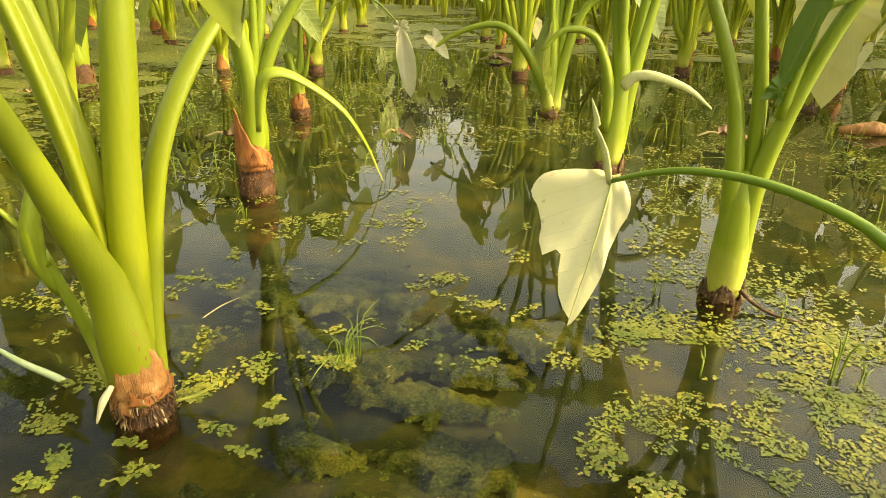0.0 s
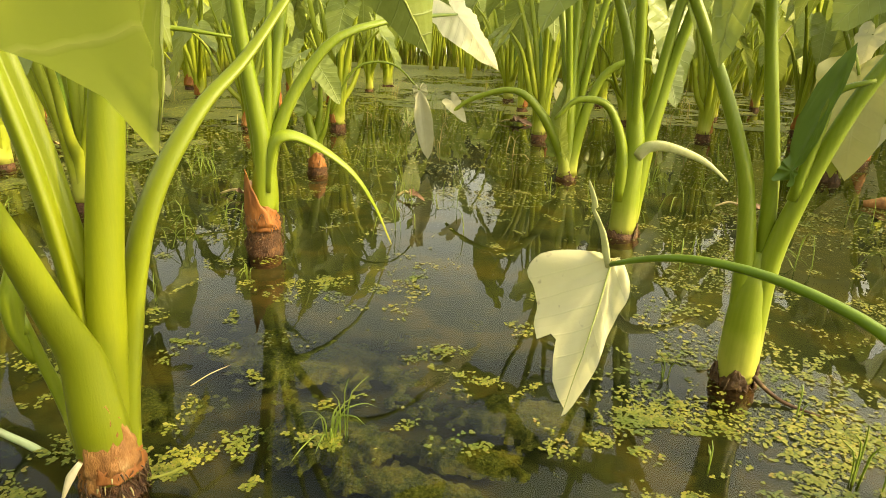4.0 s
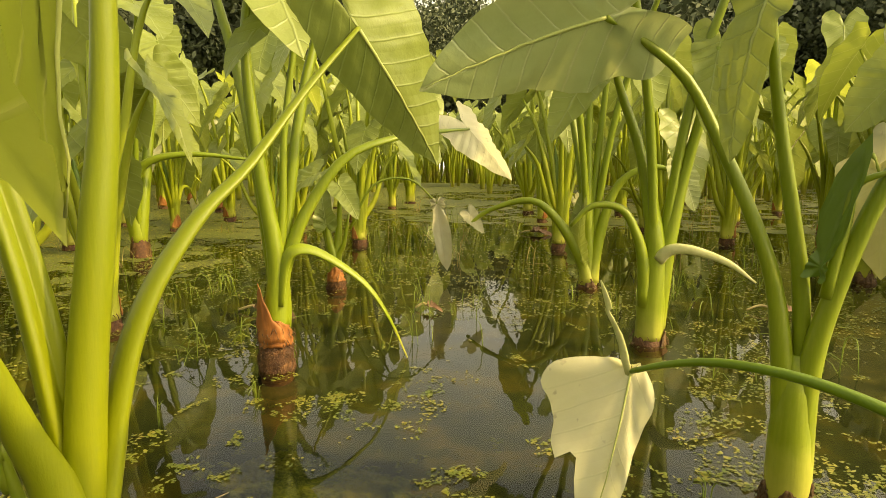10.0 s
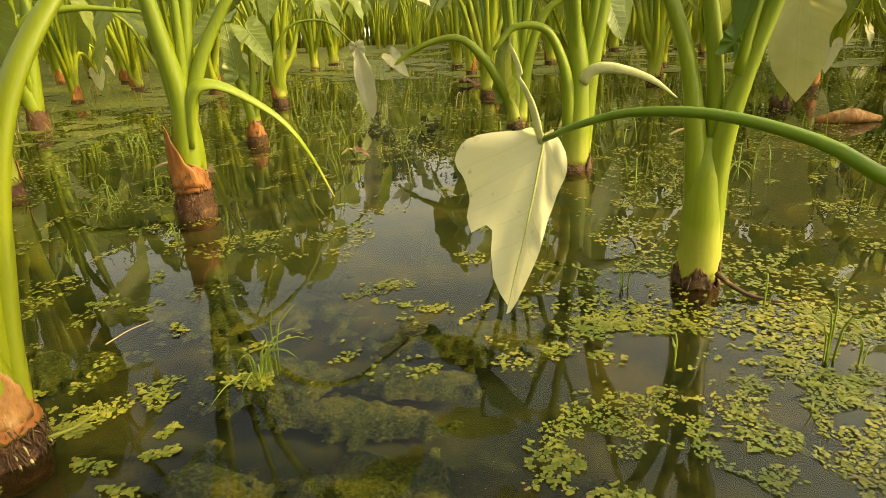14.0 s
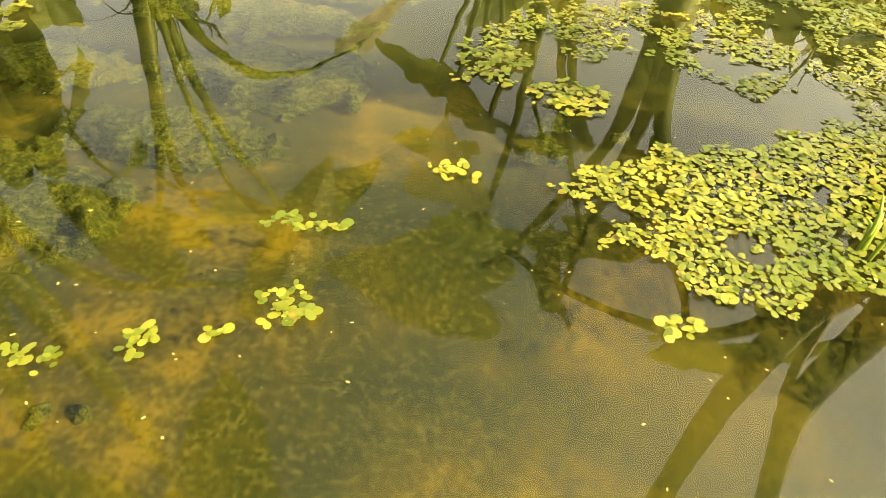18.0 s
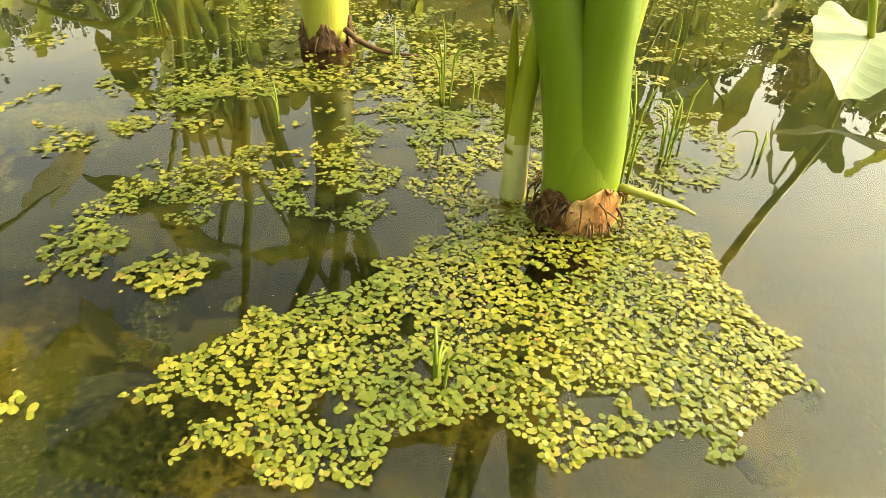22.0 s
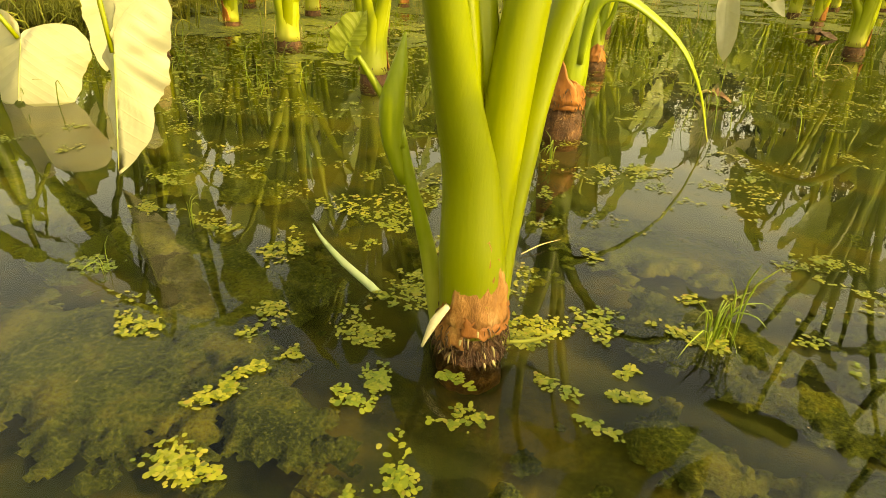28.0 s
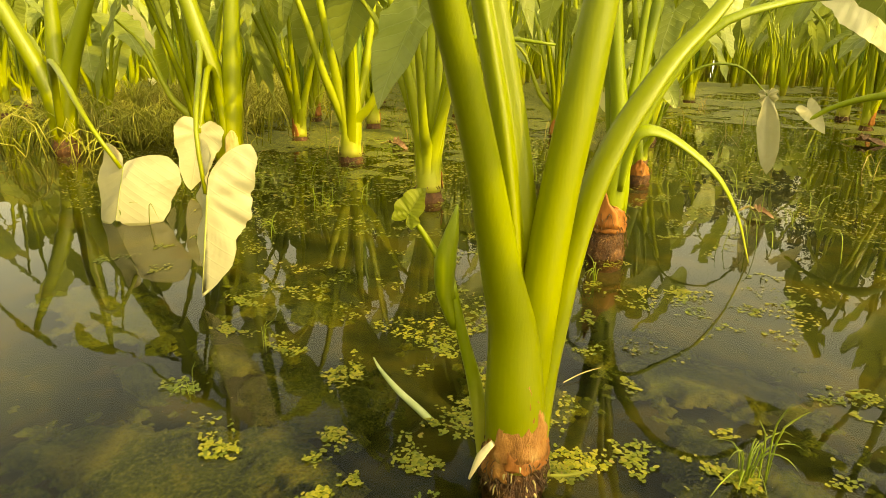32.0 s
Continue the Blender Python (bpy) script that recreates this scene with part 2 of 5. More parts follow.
SHEATH = earthy("dry_brown_sheath", (0.13, 0.045, 0.015), (0.42, 0.19, 0.055), (0.74, 0.48, 0.22), 48.0, 0.6, 0.8, 0.004, (1, 1, 0.5))
SHEATH_DARK = earthy("dark_brown_sheath", (0.13, 0.04, 0.012), (0.36, 0.13, 0.03), (0.55, 0.27, 0.1), 30.0, 0.6, 0.6, 0.003, (1, 1, 0.25))
CORM = earthy("dark_wet_corm", (0.03, 0.012, 0.006), (0.11, 0.045, 0.016), (0.33, 0.16, 0.06), 70.0, 0.6, 0.9, 0.006)
ROOT = earthy("brown_root", (0.035, 0.016, 0.008), (0.11, 0.055, 0.02), (0.34, 0.2, 0.08), 60.0, 0.6)
SPROUT = earthy("cream_sprout", (0.6, 0.5, 0.25), (0.75, 0.65, 0.38), (0.82, 0.74, 0.5), 30.0, 0.5, 0.2)
GRASS = earthy("water_grass", (0.12, 0.18, 0.02), (0.2, 0.27, 0.03), (0.33, 0.36, 0.06), 25.0, 0.5, 0.1)
GRASS_DRY = earthy("yellow_grass", (0.2, 0.22, 0.03), (0.36, 0.36, 0.06), (0.55, 0.46, 0.16), 6.0, 0.6, 0.1)
GRASS_PALE = earthy("pale_grass_blade", (0.32, 0.4, 0.16), (0.42, 0.5, 0.26), (0.55, 0.6, 0.36), 30.0, 0.45, 0.1, 0.002, (1, 1, 0.1))
LITTER = earthy("brown_leaf_litter", (0.12, 0.06, 0.03), (0.3, 0.17, 0.1), (0.5, 0.34, 0.22), 70.0, 0.7, 0.4, 0.003)
LEAF_PALE_STALK = earthy("withered_pale_green", (0.4, 0.42, 0.16), (0.55, 0.55, 0.25), (0.66, 0.62, 0.34), 40.0, 0.6, 0.2)
STRAW = earthy("dry_straw", (0.35, 0.26, 0.1), (0.5, 0.4, 0.18), (0.6, 0.5, 0.25), 25.0, 0.7, 0.2)


def mud_material():
    """Dark ooze in the deeper bed, golden silt on the shallow rise."""
    m = Nodes("pond_mud")
    pos = m.where()
    z = m.add("SeparateXYZ", Vector=pos).outputs[2]
    n1, n2, n3 = m.noise(4.5, 5.0, 0.6, pos), m.noise(26.0, 5.0, 0.65, pos), m.noise(300.0, 3.0, 0.6, pos)
    ooze = m.ramp(m.noise(9.0, 5.0, 0.65, pos), (0.38, (0.008, 0.014, 0.003)), (0.5, (0.024, 0.028, 0.004)), (0.62, (0.07, 0.055, 0.007)))
    silt = m.ramp(m.noise(7.0, 6.0, 0.68, pos), (0.36, (0.01, 0.018, 0.004)), (0.46, (0.026, 0.03, 0.006)), (0.53, (0.06, 0.05, 0.007)), (0.61, (0.17, 0.12, 0.01)), (0.74, (0.09, 0.075, 0.018)))
    silt = m.mix(m.add("MapRange", Value=n1, _1=0.54, _2=0.68).outputs[0], silt, (0.03, 0.042, 0.01))
    silt = m.mix(m.maths("MULTIPLY", m.add("MapRange", Value=n2, _1=0.5, _2=0.7).outputs[0], 0.5), silt, (0.012, 0.018, 0.004))
    silt = m.mix(m.maths("MULTIPLY", m.add("MapRange", Value=n3, _1=0.52, _2=0.66).outputs[0], 0.4), silt, (0.15, 0.13, 0.05))
    silt = m.mix(m.maths("MULTIPLY", m.add("MapRange", Value=n3, _1=0.5, _2=0.36).outputs[0], 0.4), silt, (0.012, 0.018, 0.004))
    fac = m.add("MapRange", Value=m.maths("ADD", z, m.maths("MULTIPLY", m.maths("SUBTRACT", n2, 0.5), 0.06)), _1=-0.085, _2=-0.045).outputs[0]
    col = m.mix(fac, ooze, silt)
    h = m.maths("ADD", n2, m.maths("MULTIPLY", n3, 0.2))
    return m.finish(surface(m, col, 0.9, m.bump(h, 0.25, 0.004)))


def algae_material():
    m = Nodes("drowned_algae")
    pos = m.where()
    n1, n2 = m.noise(14.0, 5.0, 0.65, pos), m.noise(240.0, 4.0, 0.7, pos)
    col = m.ramp(n1, (0.36, (0.025, 0.042, 0.006)), (0.5, (0.085, 0.105, 0.013)), (0.64, (0.2, 0.175, 0.022)))
    col = m.mix(m.maths("MULTIPLY", m.add("MapRange", Value=n2, _1=0.5, _2=0.66).outputs[0], 0.6), col, (0.27, 0.28, 0.07))
    col = m.mix(m.maths("MULTIPLY", m.add("MapRange", Value=n2, _1=0.48, _2=0.34).outputs[0], 0.7), col, (0.012, 0.02, 0.004))
    return m.finish(surface(m, col, 0.95, m.bump(m.maths("ADD", n1, n2), 1.0, 0.012)))


def water_material():
    m = Nodes("pond_water")
    pos = m.where()
    h = m.maths("ADD", m.noise(5.0, 2.0, 0.5, pos), m.maths("MULTIPLY", m.noise(20.0, 2.0, 0.5, pos), 0.22))
    n = m.add("BsdfPrincipled", Roughness=0.01, IOR=1.36, Normal=m.bump(h, 0.05, 0.01))
    n.inputs["Base Color"].default_value = (0.44, 0.47, 0.26, 1)
    n.inputs["Transmission Weight"].default_value = 1.0
    return m.finish(n.outputs[0])


def duckweed_material():
    m = Nodes("duckweed")
    isle = m.add("NewGeometry").outputs["Random Per Island"]
    pos = m.where()
    col = m.ramp(isle, (0.0, (0.09, 0.12, 0.015)), (0.25, (0.2, 0.22, 0.025)), (0.55, (0.3, 0.295, 0.035)), (0.92, (0.42, 0.38, 0.07)), (1.0, (0.34, 0.22, 0.06)))
    col = m.mix(m.add("MapRange", Value=m.noise(7.0, 3.0, 0.6, pos), _1=0.38, _2=0.7).outputs[0], col, (0.11, 0.16, 0.025))
    face = surface(m, col, 0.3, m.bump(m.noise(500.0, 2.0, 0.5, pos), 0.3, 0.001))
    tr = m.add("BsdfTranslucent")
    m.t.links.new(col, tr.inputs[0])
    return m.finish(m.add("MixShader", _0=0.25, _1=face, _2=tr.outputs[0]).outputs[0])


def film_material():
    m = Nodes("duckweed_film")
    pos = m.where()
    cells = m.add("TexVoronoi", Vector=pos, Scale=150.0)
    col = m.ramp(m.add("SeparateXYZ", Vector=cells.outputs["Color"]).outputs[0], (0.0, (0.07, 0.1, 0.012)), (0.4, (0.2, 0.22, 0.025)), (0.8, (0.36, 0.34, 0.05)), (1.0, (0.42, 0.36, 0.1)))
    gap = m.add("MapRange", Value=cells.outputs["Distance"], _1=0.35, _2=0.6).outputs[0]
    col = m.mix(gap, col, (0.04, 0.045, 0.008))
    col = m.mix(m.add("MapRange", Value=m.noise(3.0, 4.0, 0.6, pos), _1=0.4, _2=0.7).outputs[0], col, (0.13, 0.15, 0.03))
    return m.finish(surface(m, col, 0.55, m.bump(m.maths("MULTIPLY", cells.outputs["Distance"], -1.0), 0.5, 0.002)))


FILM = film_material()
MUD, ALGAE, WATER, DUCKWEED = mud_material(), algae_material(), water_material(), duckweed_material()
BANK = earthy("grassy_bank", (0.06, 0.09, 0.02), (0.12, 0.15, 0.04), (0.2, 0.2, 0.07), 3.0, 0.9)
BARK = earthy("tree_bark", (0.05, 0.04, 0.03), (0.1, 0.08, 0.05), (0.17, 0.13, 0.09), 6.0, 0.9)
CROWN = earthy("tree_leaves", (0.05, 0.065, 0.03), (0.08, 0.1, 0.045), (0.12, 0.14, 0.07), 1.2, 0.7, 0.2)

# ---- shapes ----


def mesh_of(name, verts, faces, mat, uvs=None, smooth=True):
    me = bpy.data.meshes.new(name)
    me.from_pydata([tuple(v) for v in verts], [], faces)
    if uvs is not None:
        layer = me.uv_layers.new(name="UVMap")
        idx = np.empty(len(me.loops), dtype=np.int32)
        me.loops.foreach_get("vertex_index", idx)
        layer.data.foreach_set("uv", np.asarray(uvs, dtype=np.float32)[idx].ravel())
    me.materials.append(mat)
    if smooth:
        me.polygons.foreach_set("use_smooth", [True] * len(me.polygons))
    me.update()
    return me


def part(name, me, parent, label="", at=None):
    ob = new(name, me)
    ob.parent = parent
    if at is not None:
        ob.matrix_local = at
    return tagged(ob, label) if label else ob


def thing(name, label, category, group="", kind="", at=None):
    ob = new(name)
    ob.empty_display_size = 0.05
    if at is not None:
        ob.matrix_world = at
    return tagged(ob, label, category, group, kind)


def glide(points, n):
    """n + 1 points along a smooth curve through the given ones."""
    p = np.array(points, dtype=float)
    p = np.vstack([2 * p[0] - p[1], p, 2 * p[-1] - p[-2]])
    k = len(p) - 3
    out = []
    for s in np.linspace(0, k, n + 1):
        i = min(int(s), k - 1)
        t = s - i
        a, b, c, d = p[i:i + 4]
        out.append(0.5 * (2 * b + (c - a) * t + (2 * a - 5 * b + 4 * c - d) * t * t + (3 * b - a - 3 * c + d) * t ** 3))
    return np.array(out)


def tube(points, radius, n=16, sides=10, flat=1.0, ripple=0.0, seed=0, groove=0.0, facing=1.9, lip=0.9):
    """Vertices and faces of a tapering stalk. radius: numbers spread along it; flat: depth to width; groove: depth of a channel with sharp lips on the side facing that angle."""
    c = glide(points, n)
    r = np.interp(np.linspace(0, 1, n + 1), np.linspace(0, 1, len(radius)), radius)
    rng = random.Random(seed)
    t = np.gradient(c, axis=0)
    t /= np.linalg.norm(t, axis=1)[:, None] + 1e-9
    x = np.cross((0.31, 0.95, 0.05), t[0])
    verts, faces = [], []
    for i in range(n + 1):
        x = x - t[i] * (x @ t[i])
        x /= np.linalg.norm(x) + 1e-9
        y = np.cross(t[i], x)
        for k in range(sides):
            a = 2 * math.pi * k / sides
            g = 1 + ripple * (rng.random() - 0.5)
            if groove:
                off = abs((a - facing + math.pi) % (2 * math.pi) - math.pi)
                if off < lip:
                    g *= (1 - groove * (1 - (off / lip) ** 2)) * math.cos(lip) / math.cos(off)
                g *= 1 + 0.14 * groove * max(0.0, 1 - abs(off - lip) / 0.35)
            verts.append(c[i] + r[i] * g * (math.cos(a) * x + flat * math.sin(a) * y))
    for i in range(n):
        for k in range(sides):
            k2 = (k + 1) % sides
            faces.append((i * sides + k, i * sides + k2, (i + 1) * sides + k2, (i + 1) * sides + k))
    faces.append(tuple(range(sides))[::-1])
    faces.append(tuple(n * sides + k for k in range(sides)))
    return verts, faces


def joined(pieces):
    verts, faces = [], []
    for v, f in pieces:
        o = len(verts)
        verts.extend(v)
        faces.extend(tuple(i + o for i in q) for q in f)
    return verts, faces


def outline(a, wide, lobe, knots=None):
    """Radius of a heart-shaped blade at angle a from its tip."""
    a = abs(a)
    knots = knots or [(0.0, 1.0), (0.12, 0.9), (0.3, 0.72 * wide + 0.08), (0.6, 0.6 * wide), (1.0, 0.52 * wide), (1.5, 0.48 * wide), (2.0, 0.5 * wide),
             (2.45, lobe), (2.75, lobe * 0.86), (2.95, lobe * 0.45), (3.1416, 0.07)]
    for (x0, y0), (x1, y1) in zip(knots, knots[1:]):
        if a <= x1:
            q = (a - x0) / (x1 - x0)
            return y0 + (y1 - y0) * q
    return knots[-1][1]


def blade(length=0.3, wide=0.8, lobe=0.5, fold=0.25, droop=0.5, wave=0.02, curl=0.0, seed=0, rings=9, steps=44, bite=(), quilt=1.0, tilt=(0, 0), lop=(1.0, 1.0), ragged=1.0, knots=None):
    """A taro leaf blade: junction at the origin, tip along +y, upper face +z. bite: (angle, depth, width) torn from its margin;
    tilt: degrees by which the halves at +x and -x bend back; lop: widths of the halves at +x and -x."""
    off = Vector((seed * 3.1, seed * 1.7, 0.3))
    verts, uvs, faces = [(0, 0, 0)], [(0, 0)], []
    smoothed = []
    for s in range(steps + 1):
        a = -math.pi + 2 * math.pi * s / steps
        r = sum(outline(max(-math.pi, min(math.pi, a + d)), wide, lobe, knots) for d in (-0.24, -0.16, -0.08, 0, 0.08, 0.16, 0.24)) / 7
        near_tip = max(0.0, 1 - abs(a) / 0.3)
        r = r * (1 - near_tip) + outline(a, wide, lobe, knots) * near_tip
        r *= 1 + ragged * (0.03 * math.sin(9 * a + seed) + 0.012 * math.sin(23 * a + 2 * seed))
        for ba, depth, bw in bite:
            r *= 1 - depth * max(0.0, 1 - abs(a - ba) / bw) ** 0.5
        smoothed.append((a, r))
    for k in range(1, rings + 1):
        q = k / rings
        for a, r in smoothed:
            x, y = math.sin(a) * r * q, math.cos(a) * r * q
            z = fold * abs(x) ** 1.2 - droop * 0.5 * y * abs(y) - 0.25 * droop * x * x - curl * (x * x) * 2
            z += wave * q * q * math.sin(7 * a + seed * 2) + 0.6 * wave * q * noise.noise(Vector((x * 5, y * 5, 0)) + off)
            z += quilt * (0.011 * math.cos(2 * math.pi * ((y - 0.55 * abs(x)) * 6.5)) + 0.012 * noise.noise(Vector((x * 9, y * 9, 4)) + off)) * min(1, q * 2)
            uvs.append((x, y))
            x *= lop[0] if x > 0 else lop[1]
            b = radians(tilt[0] if x > 0 else -tilt[1])
            x, z = x * math.cos(b) + z * math.sin(b), z * math.cos(b) - x * math.sin(b)
            verts.append((x * length, y * length, z * length))
    w = steps + 1
    for s in range(steps):
        faces.append((0, 1 + s + 1, 1 + s))
    for k in range(rings - 1):
        for s in range(steps):
            a = 1 + k * w + s
            faces.append((a, a + 1, a + w + 1, a + w))
    return verts, faces, uvs


def leaf_pose(at, tip, up):
    """The pose of a blade whose junction is at one point, pointing to tip, upper face towards up."""
    y = (Vector(tip) - Vector(at)).normalized()
    z = Vector(up)
    z = (z - y * z.dot(y)).normalized()
    x = y.cross(z)
    m = Matrix((x, y, z)).transposed().to_4x4()
    m.translation = at
    return m


def add_leaf(plant, at, tip, up, mat=None, length=None, label="", detail=1, rib=0.0, **shape):
    mat = mat or LEAF
    place_at = leaf_pose(at, tip, up)
    if length is None:
        sag = shape.get("droop", 0.5) / 2
        length = (Vector(tip) - Vector(at)).length / math.sqrt(1 + sag * sag)
        place_at = place_at @ pose(0, 0, 0, math.degrees(math.atan(sag)))
    v, f, uv = blade(length=length, rings=(28 if rib else 10) if detail else 5, steps=84 if detail else 26, **shape)
    ob = part("leaf_blade", mesh_of("leaf_blade", v, f, mat, uv), plant, label, place_at)
    if rib:
        line = [v[0]] + [v[1 + k * 85 + 42] for k in range(27)]
        rv, rf = tube(line, (rib, rib * 0.7, rib * 0.25), n=18, sides=7)
        part("midrib", mesh_of("midrib", rv, rf, RIB), ob, "pale raised midrib")
    return ob


def add_stalk(plant, points, radius, mat=None, name="leaf_stalk", label="", **shape):
    v, f = tube(points, radius, **shape)
    return part(name, mesh_of(name, v, f, mat or STALK), plant, label)


def add_foot(plant, x, y, r, top=0.05, seed=0, sheath=True, hairs=26):
    """The root crown at the water: a dark knobbly corm, hair roots and dry sheath scales."""
    rng = random.Random(seed)
    fine = hairs > 40
    n, sides = (16, 30) if fine else (9, 14)
    verts, faces = [], []
    for i in range(n + 1):
        q = i / n
        z = -0.11 + (top + 0.13) * q
        rr = r * (0.82 + 0.3 * math.sin(math.pi * min(1.0, q * 1.15)) ** 0.8) * (1 - 0.18 * max(0.0, q - 0.75) / 0.25)
        for k in range(sides):
            a = 2 * math.pi * k / sides
            d = Vector((math.cos(a) * 3, math.sin(a) * 3, z * 60 + seed))
            g = 1 + 0.1 * noise.noise(d) + 0.09 * noise.noise(d * 2.7) + 0.03 * math.sin(z * 420)
            verts.append((x + rr * g * math.cos(a), y + rr * g * math.sin(a), z + 0.004 * noise.noise(d * 1.3)))
    for i in range(n):
        for k in range(sides):
            k2 = (k + 1) % sides
            faces.append((i * sides + k, i * sides + k2, (i + 1) * sides + k2, (i + 1) * sides + k))
    faces.append(tuple(n * sides + k for k in range(sides)))
    part("corm", mesh_of("corm", verts, faces, CORM), plant, "dark wet corm with rings")
    pieces = []
    for k in range(hairs):
        a, h = rng.random() * 6.283, rng.uniform(-0.005, top * 0.95)
        d, length = rng.uniform(0.001, 0.007), rng.uniform(0.006, 0.024)
        lean = rng.uniform(-0.25, 0.25)
        p0 = (x + r * 1.0 * math.cos(a), y + r * 1.0 * math.sin(a), h)
        p1 = (x + (r * 1.06 + d) * math.cos(a + lean * 0.5), y + (r * 1.06 + d) * math.sin(a + lean * 0.5), h - length * 0.35)
        p2 = (x + (r * 1.06 + d * rng.uniform(0.4, 1.6)) * math.cos(a + lean), y + (r * 1.06 + d) * math.sin(a + lean), h - length)
        w = rng.uniform(0.0006, 0.0015)
        pieces.append(tube([p0, p1, p2], (w, w * 0.8, w * 0.3), n=4, sides=4))
    v, f = joined(pieces)
    tagged(part("root_mat", mesh_of("root_mat", v, f, ROOT), plant, "fine brown hair roots"), kind="stuff")
    if hairs > 200:
        pieces = []
        for k in range(16):
            a, h = rng.random() * 6.283, rng.uniform(0.002, top * 0.85)
            p0 = (x + r * 1.05 * math.cos(a), y + r * 1.05 * math.sin(a), h)
            p1 = (x + r * 1.17 * math.cos(a), y + r * 1.17 * math.sin(a), h - 0.002)
            p2 = (x + r * 1.24 * math.cos(a), y + r * 1.24 * math.sin(a), h - rng.uniform(0.004, 0.011))
            w = rng.uniform(0.0009, 0.0019)
            pieces.append(tube([p0, p1, p2], (w, w, w * 0.5), n=4, sides=5))
        v, f = joined(pieces)
        tagged(part("root_fringe", mesh_of("root_fringe", v, f, STRAW), plant, "short pale root fringe"), kind="stuff")
    if sheath:
        for k in range(3):
            a = rng.random() * 6.283
            sheath_scale(plant, x, y, r * 1.08, a, rng.uniform(0.3, 0.6), 0.0, top + rng.uniform(0.0, 0.012), rng.random() * 9, mat=ROOT)


def sheath_scale(plant, x, y, r, a0, spread, z0, z1, seed, tip=0.0, blunt=1.8, mat=None):
    """A dry pointed sheath wrapped round the stem's foot."""
    verts, faces = [], []
    n, m = 16, 12
    for i in range(m + 1):
        q = i / m
        s = spread * (1 - q ** blunt) ** (0.6 if blunt > 2 else 1.0) * (1 + 0.12 * noise.noise(Vector((q * 6, seed, 1)))) + 0.04
        for k in range(n + 1):
            a = a0 + s * (2 * k / n - 1)
            rr = r * (1.02 - 0.12 * q) + tip * q * q + 0.003 * noise.noise(Vector((a * 4, q * 5, seed))) + 0.0026 * noise.noise(Vector((a * 17, q * 12, seed)))
            verts.append((x + rr * math.cos(a), y + rr * math.sin(a), z0 + (z1 - z0) * q * (1 + 0.04 * noise.noise(Vector((a * 6, seed, 0)))) + 0.006 * noise.noise(Vector((a * 5, seed, q)))))
    w = n + 1
    for i in range(m):
        for k in range(n):
            faces.append((i * w + k, i * w + k + 1, (i + 1) * w + k + 1, (i + 1) * w + k))
    ob = part("dry_sheath", mesh_of("dry_sheath", verts, faces, mat or SHEATH), plant, "dry brown sheath scale")
    sol = ob.modifiers.new("thickness", "SOLIDIFY")
    sol.thickness = 0.002
    return ob

# ---- ground, water, far trees ----


def ground_height(x, y):
    d = math.hypot(x + 1.0, y - 8.0)
    bed = -0.1 + 0.03 * noise.noise(Vector((x * 1.6, y * 1.6, 0))) + 0.018 * noise.noise(Vector((x * 6, y * 6, 4))) if d < 12 else -0.1
    q = ((x - 0.12) / 0.5) ** 2 + ((y - 0.42) / 0.38) ** 2
    bed += 0.06 * max(0.0, 1 - q) + 0.02 * max(0.0, 1 - ((x + 0.45) / 0.4) ** 2 - ((y - 0.6) / 0.3) ** 2)
    rise = min(1.0, max(0.0, (d - 33.0) / 4.0))
    return bed + 0.5 * rise * rise * (3 - 2 * rise)


def build_ground():
    xs = sorted(set(list(np.round(np.arange(-2.2, 2.21, 0.05), 3)) + [s * v for s in (-1, 1) for v in (2.6, 3.2, 4, 5.5, 8, 12, 17, 22, 27, 30, 33, 36, 40, 50, 80, 150, 400, 1500)]))
    ys = sorted(set(list(np.round(np.arange(-0.4, 3.61, 0.05), 3)) + [-1500, -400, -150, -80, -50, -40, -32, -29, -26, -22, -16, -10, -6, -3, -1.5, 4, 5, 7, 10, 14, 19, 24, 29, 34, 38, 40, 42, 45, 50, 60, 90, 160, 400, 1500]))
    verts = [(x, y, ground_height(x, y)) for y in ys for x in xs]
    w = len(xs)
    faces = [(j * w + i, j * w + i + 1, (j + 1) * w + i + 1, (j + 1) * w + i) for j in range(len(ys) - 1) for i in range(w - 1)]
    me = mesh_of("ground", verts, faces, MUD)
    me.materials.append(BANK)
    far = [1 if max(abs(verts[f[0]][0]), abs(verts[f[0]][1])) > 28 else 0 for f in faces]
    me.polygons.foreach_set("material_index", far)
    tagged(new("ground", me), "muddy pond bed under shallow water, rising to a grassy bank", "ground", kind="structure")


def build_water():
    n = 64
    verts = [(-1.0, 8.0, 0.0)] + [(-1.0 + 35.2 * math.cos(2 * math.pi * k / n), 8.0 + 35.2 * math.sin(2 * math.pi * k / n), 0.0) for k in range(n)]
    faces = [(0, 1 + k, 1 + (k + 1) % n) for k in range(n)]
    ob = tagged(new("water", mesh_of("water", verts, faces, WATER)), "still shallow murky water mirroring the plants and sky", "water", kind="structure")
    ob.visible_shadow = False


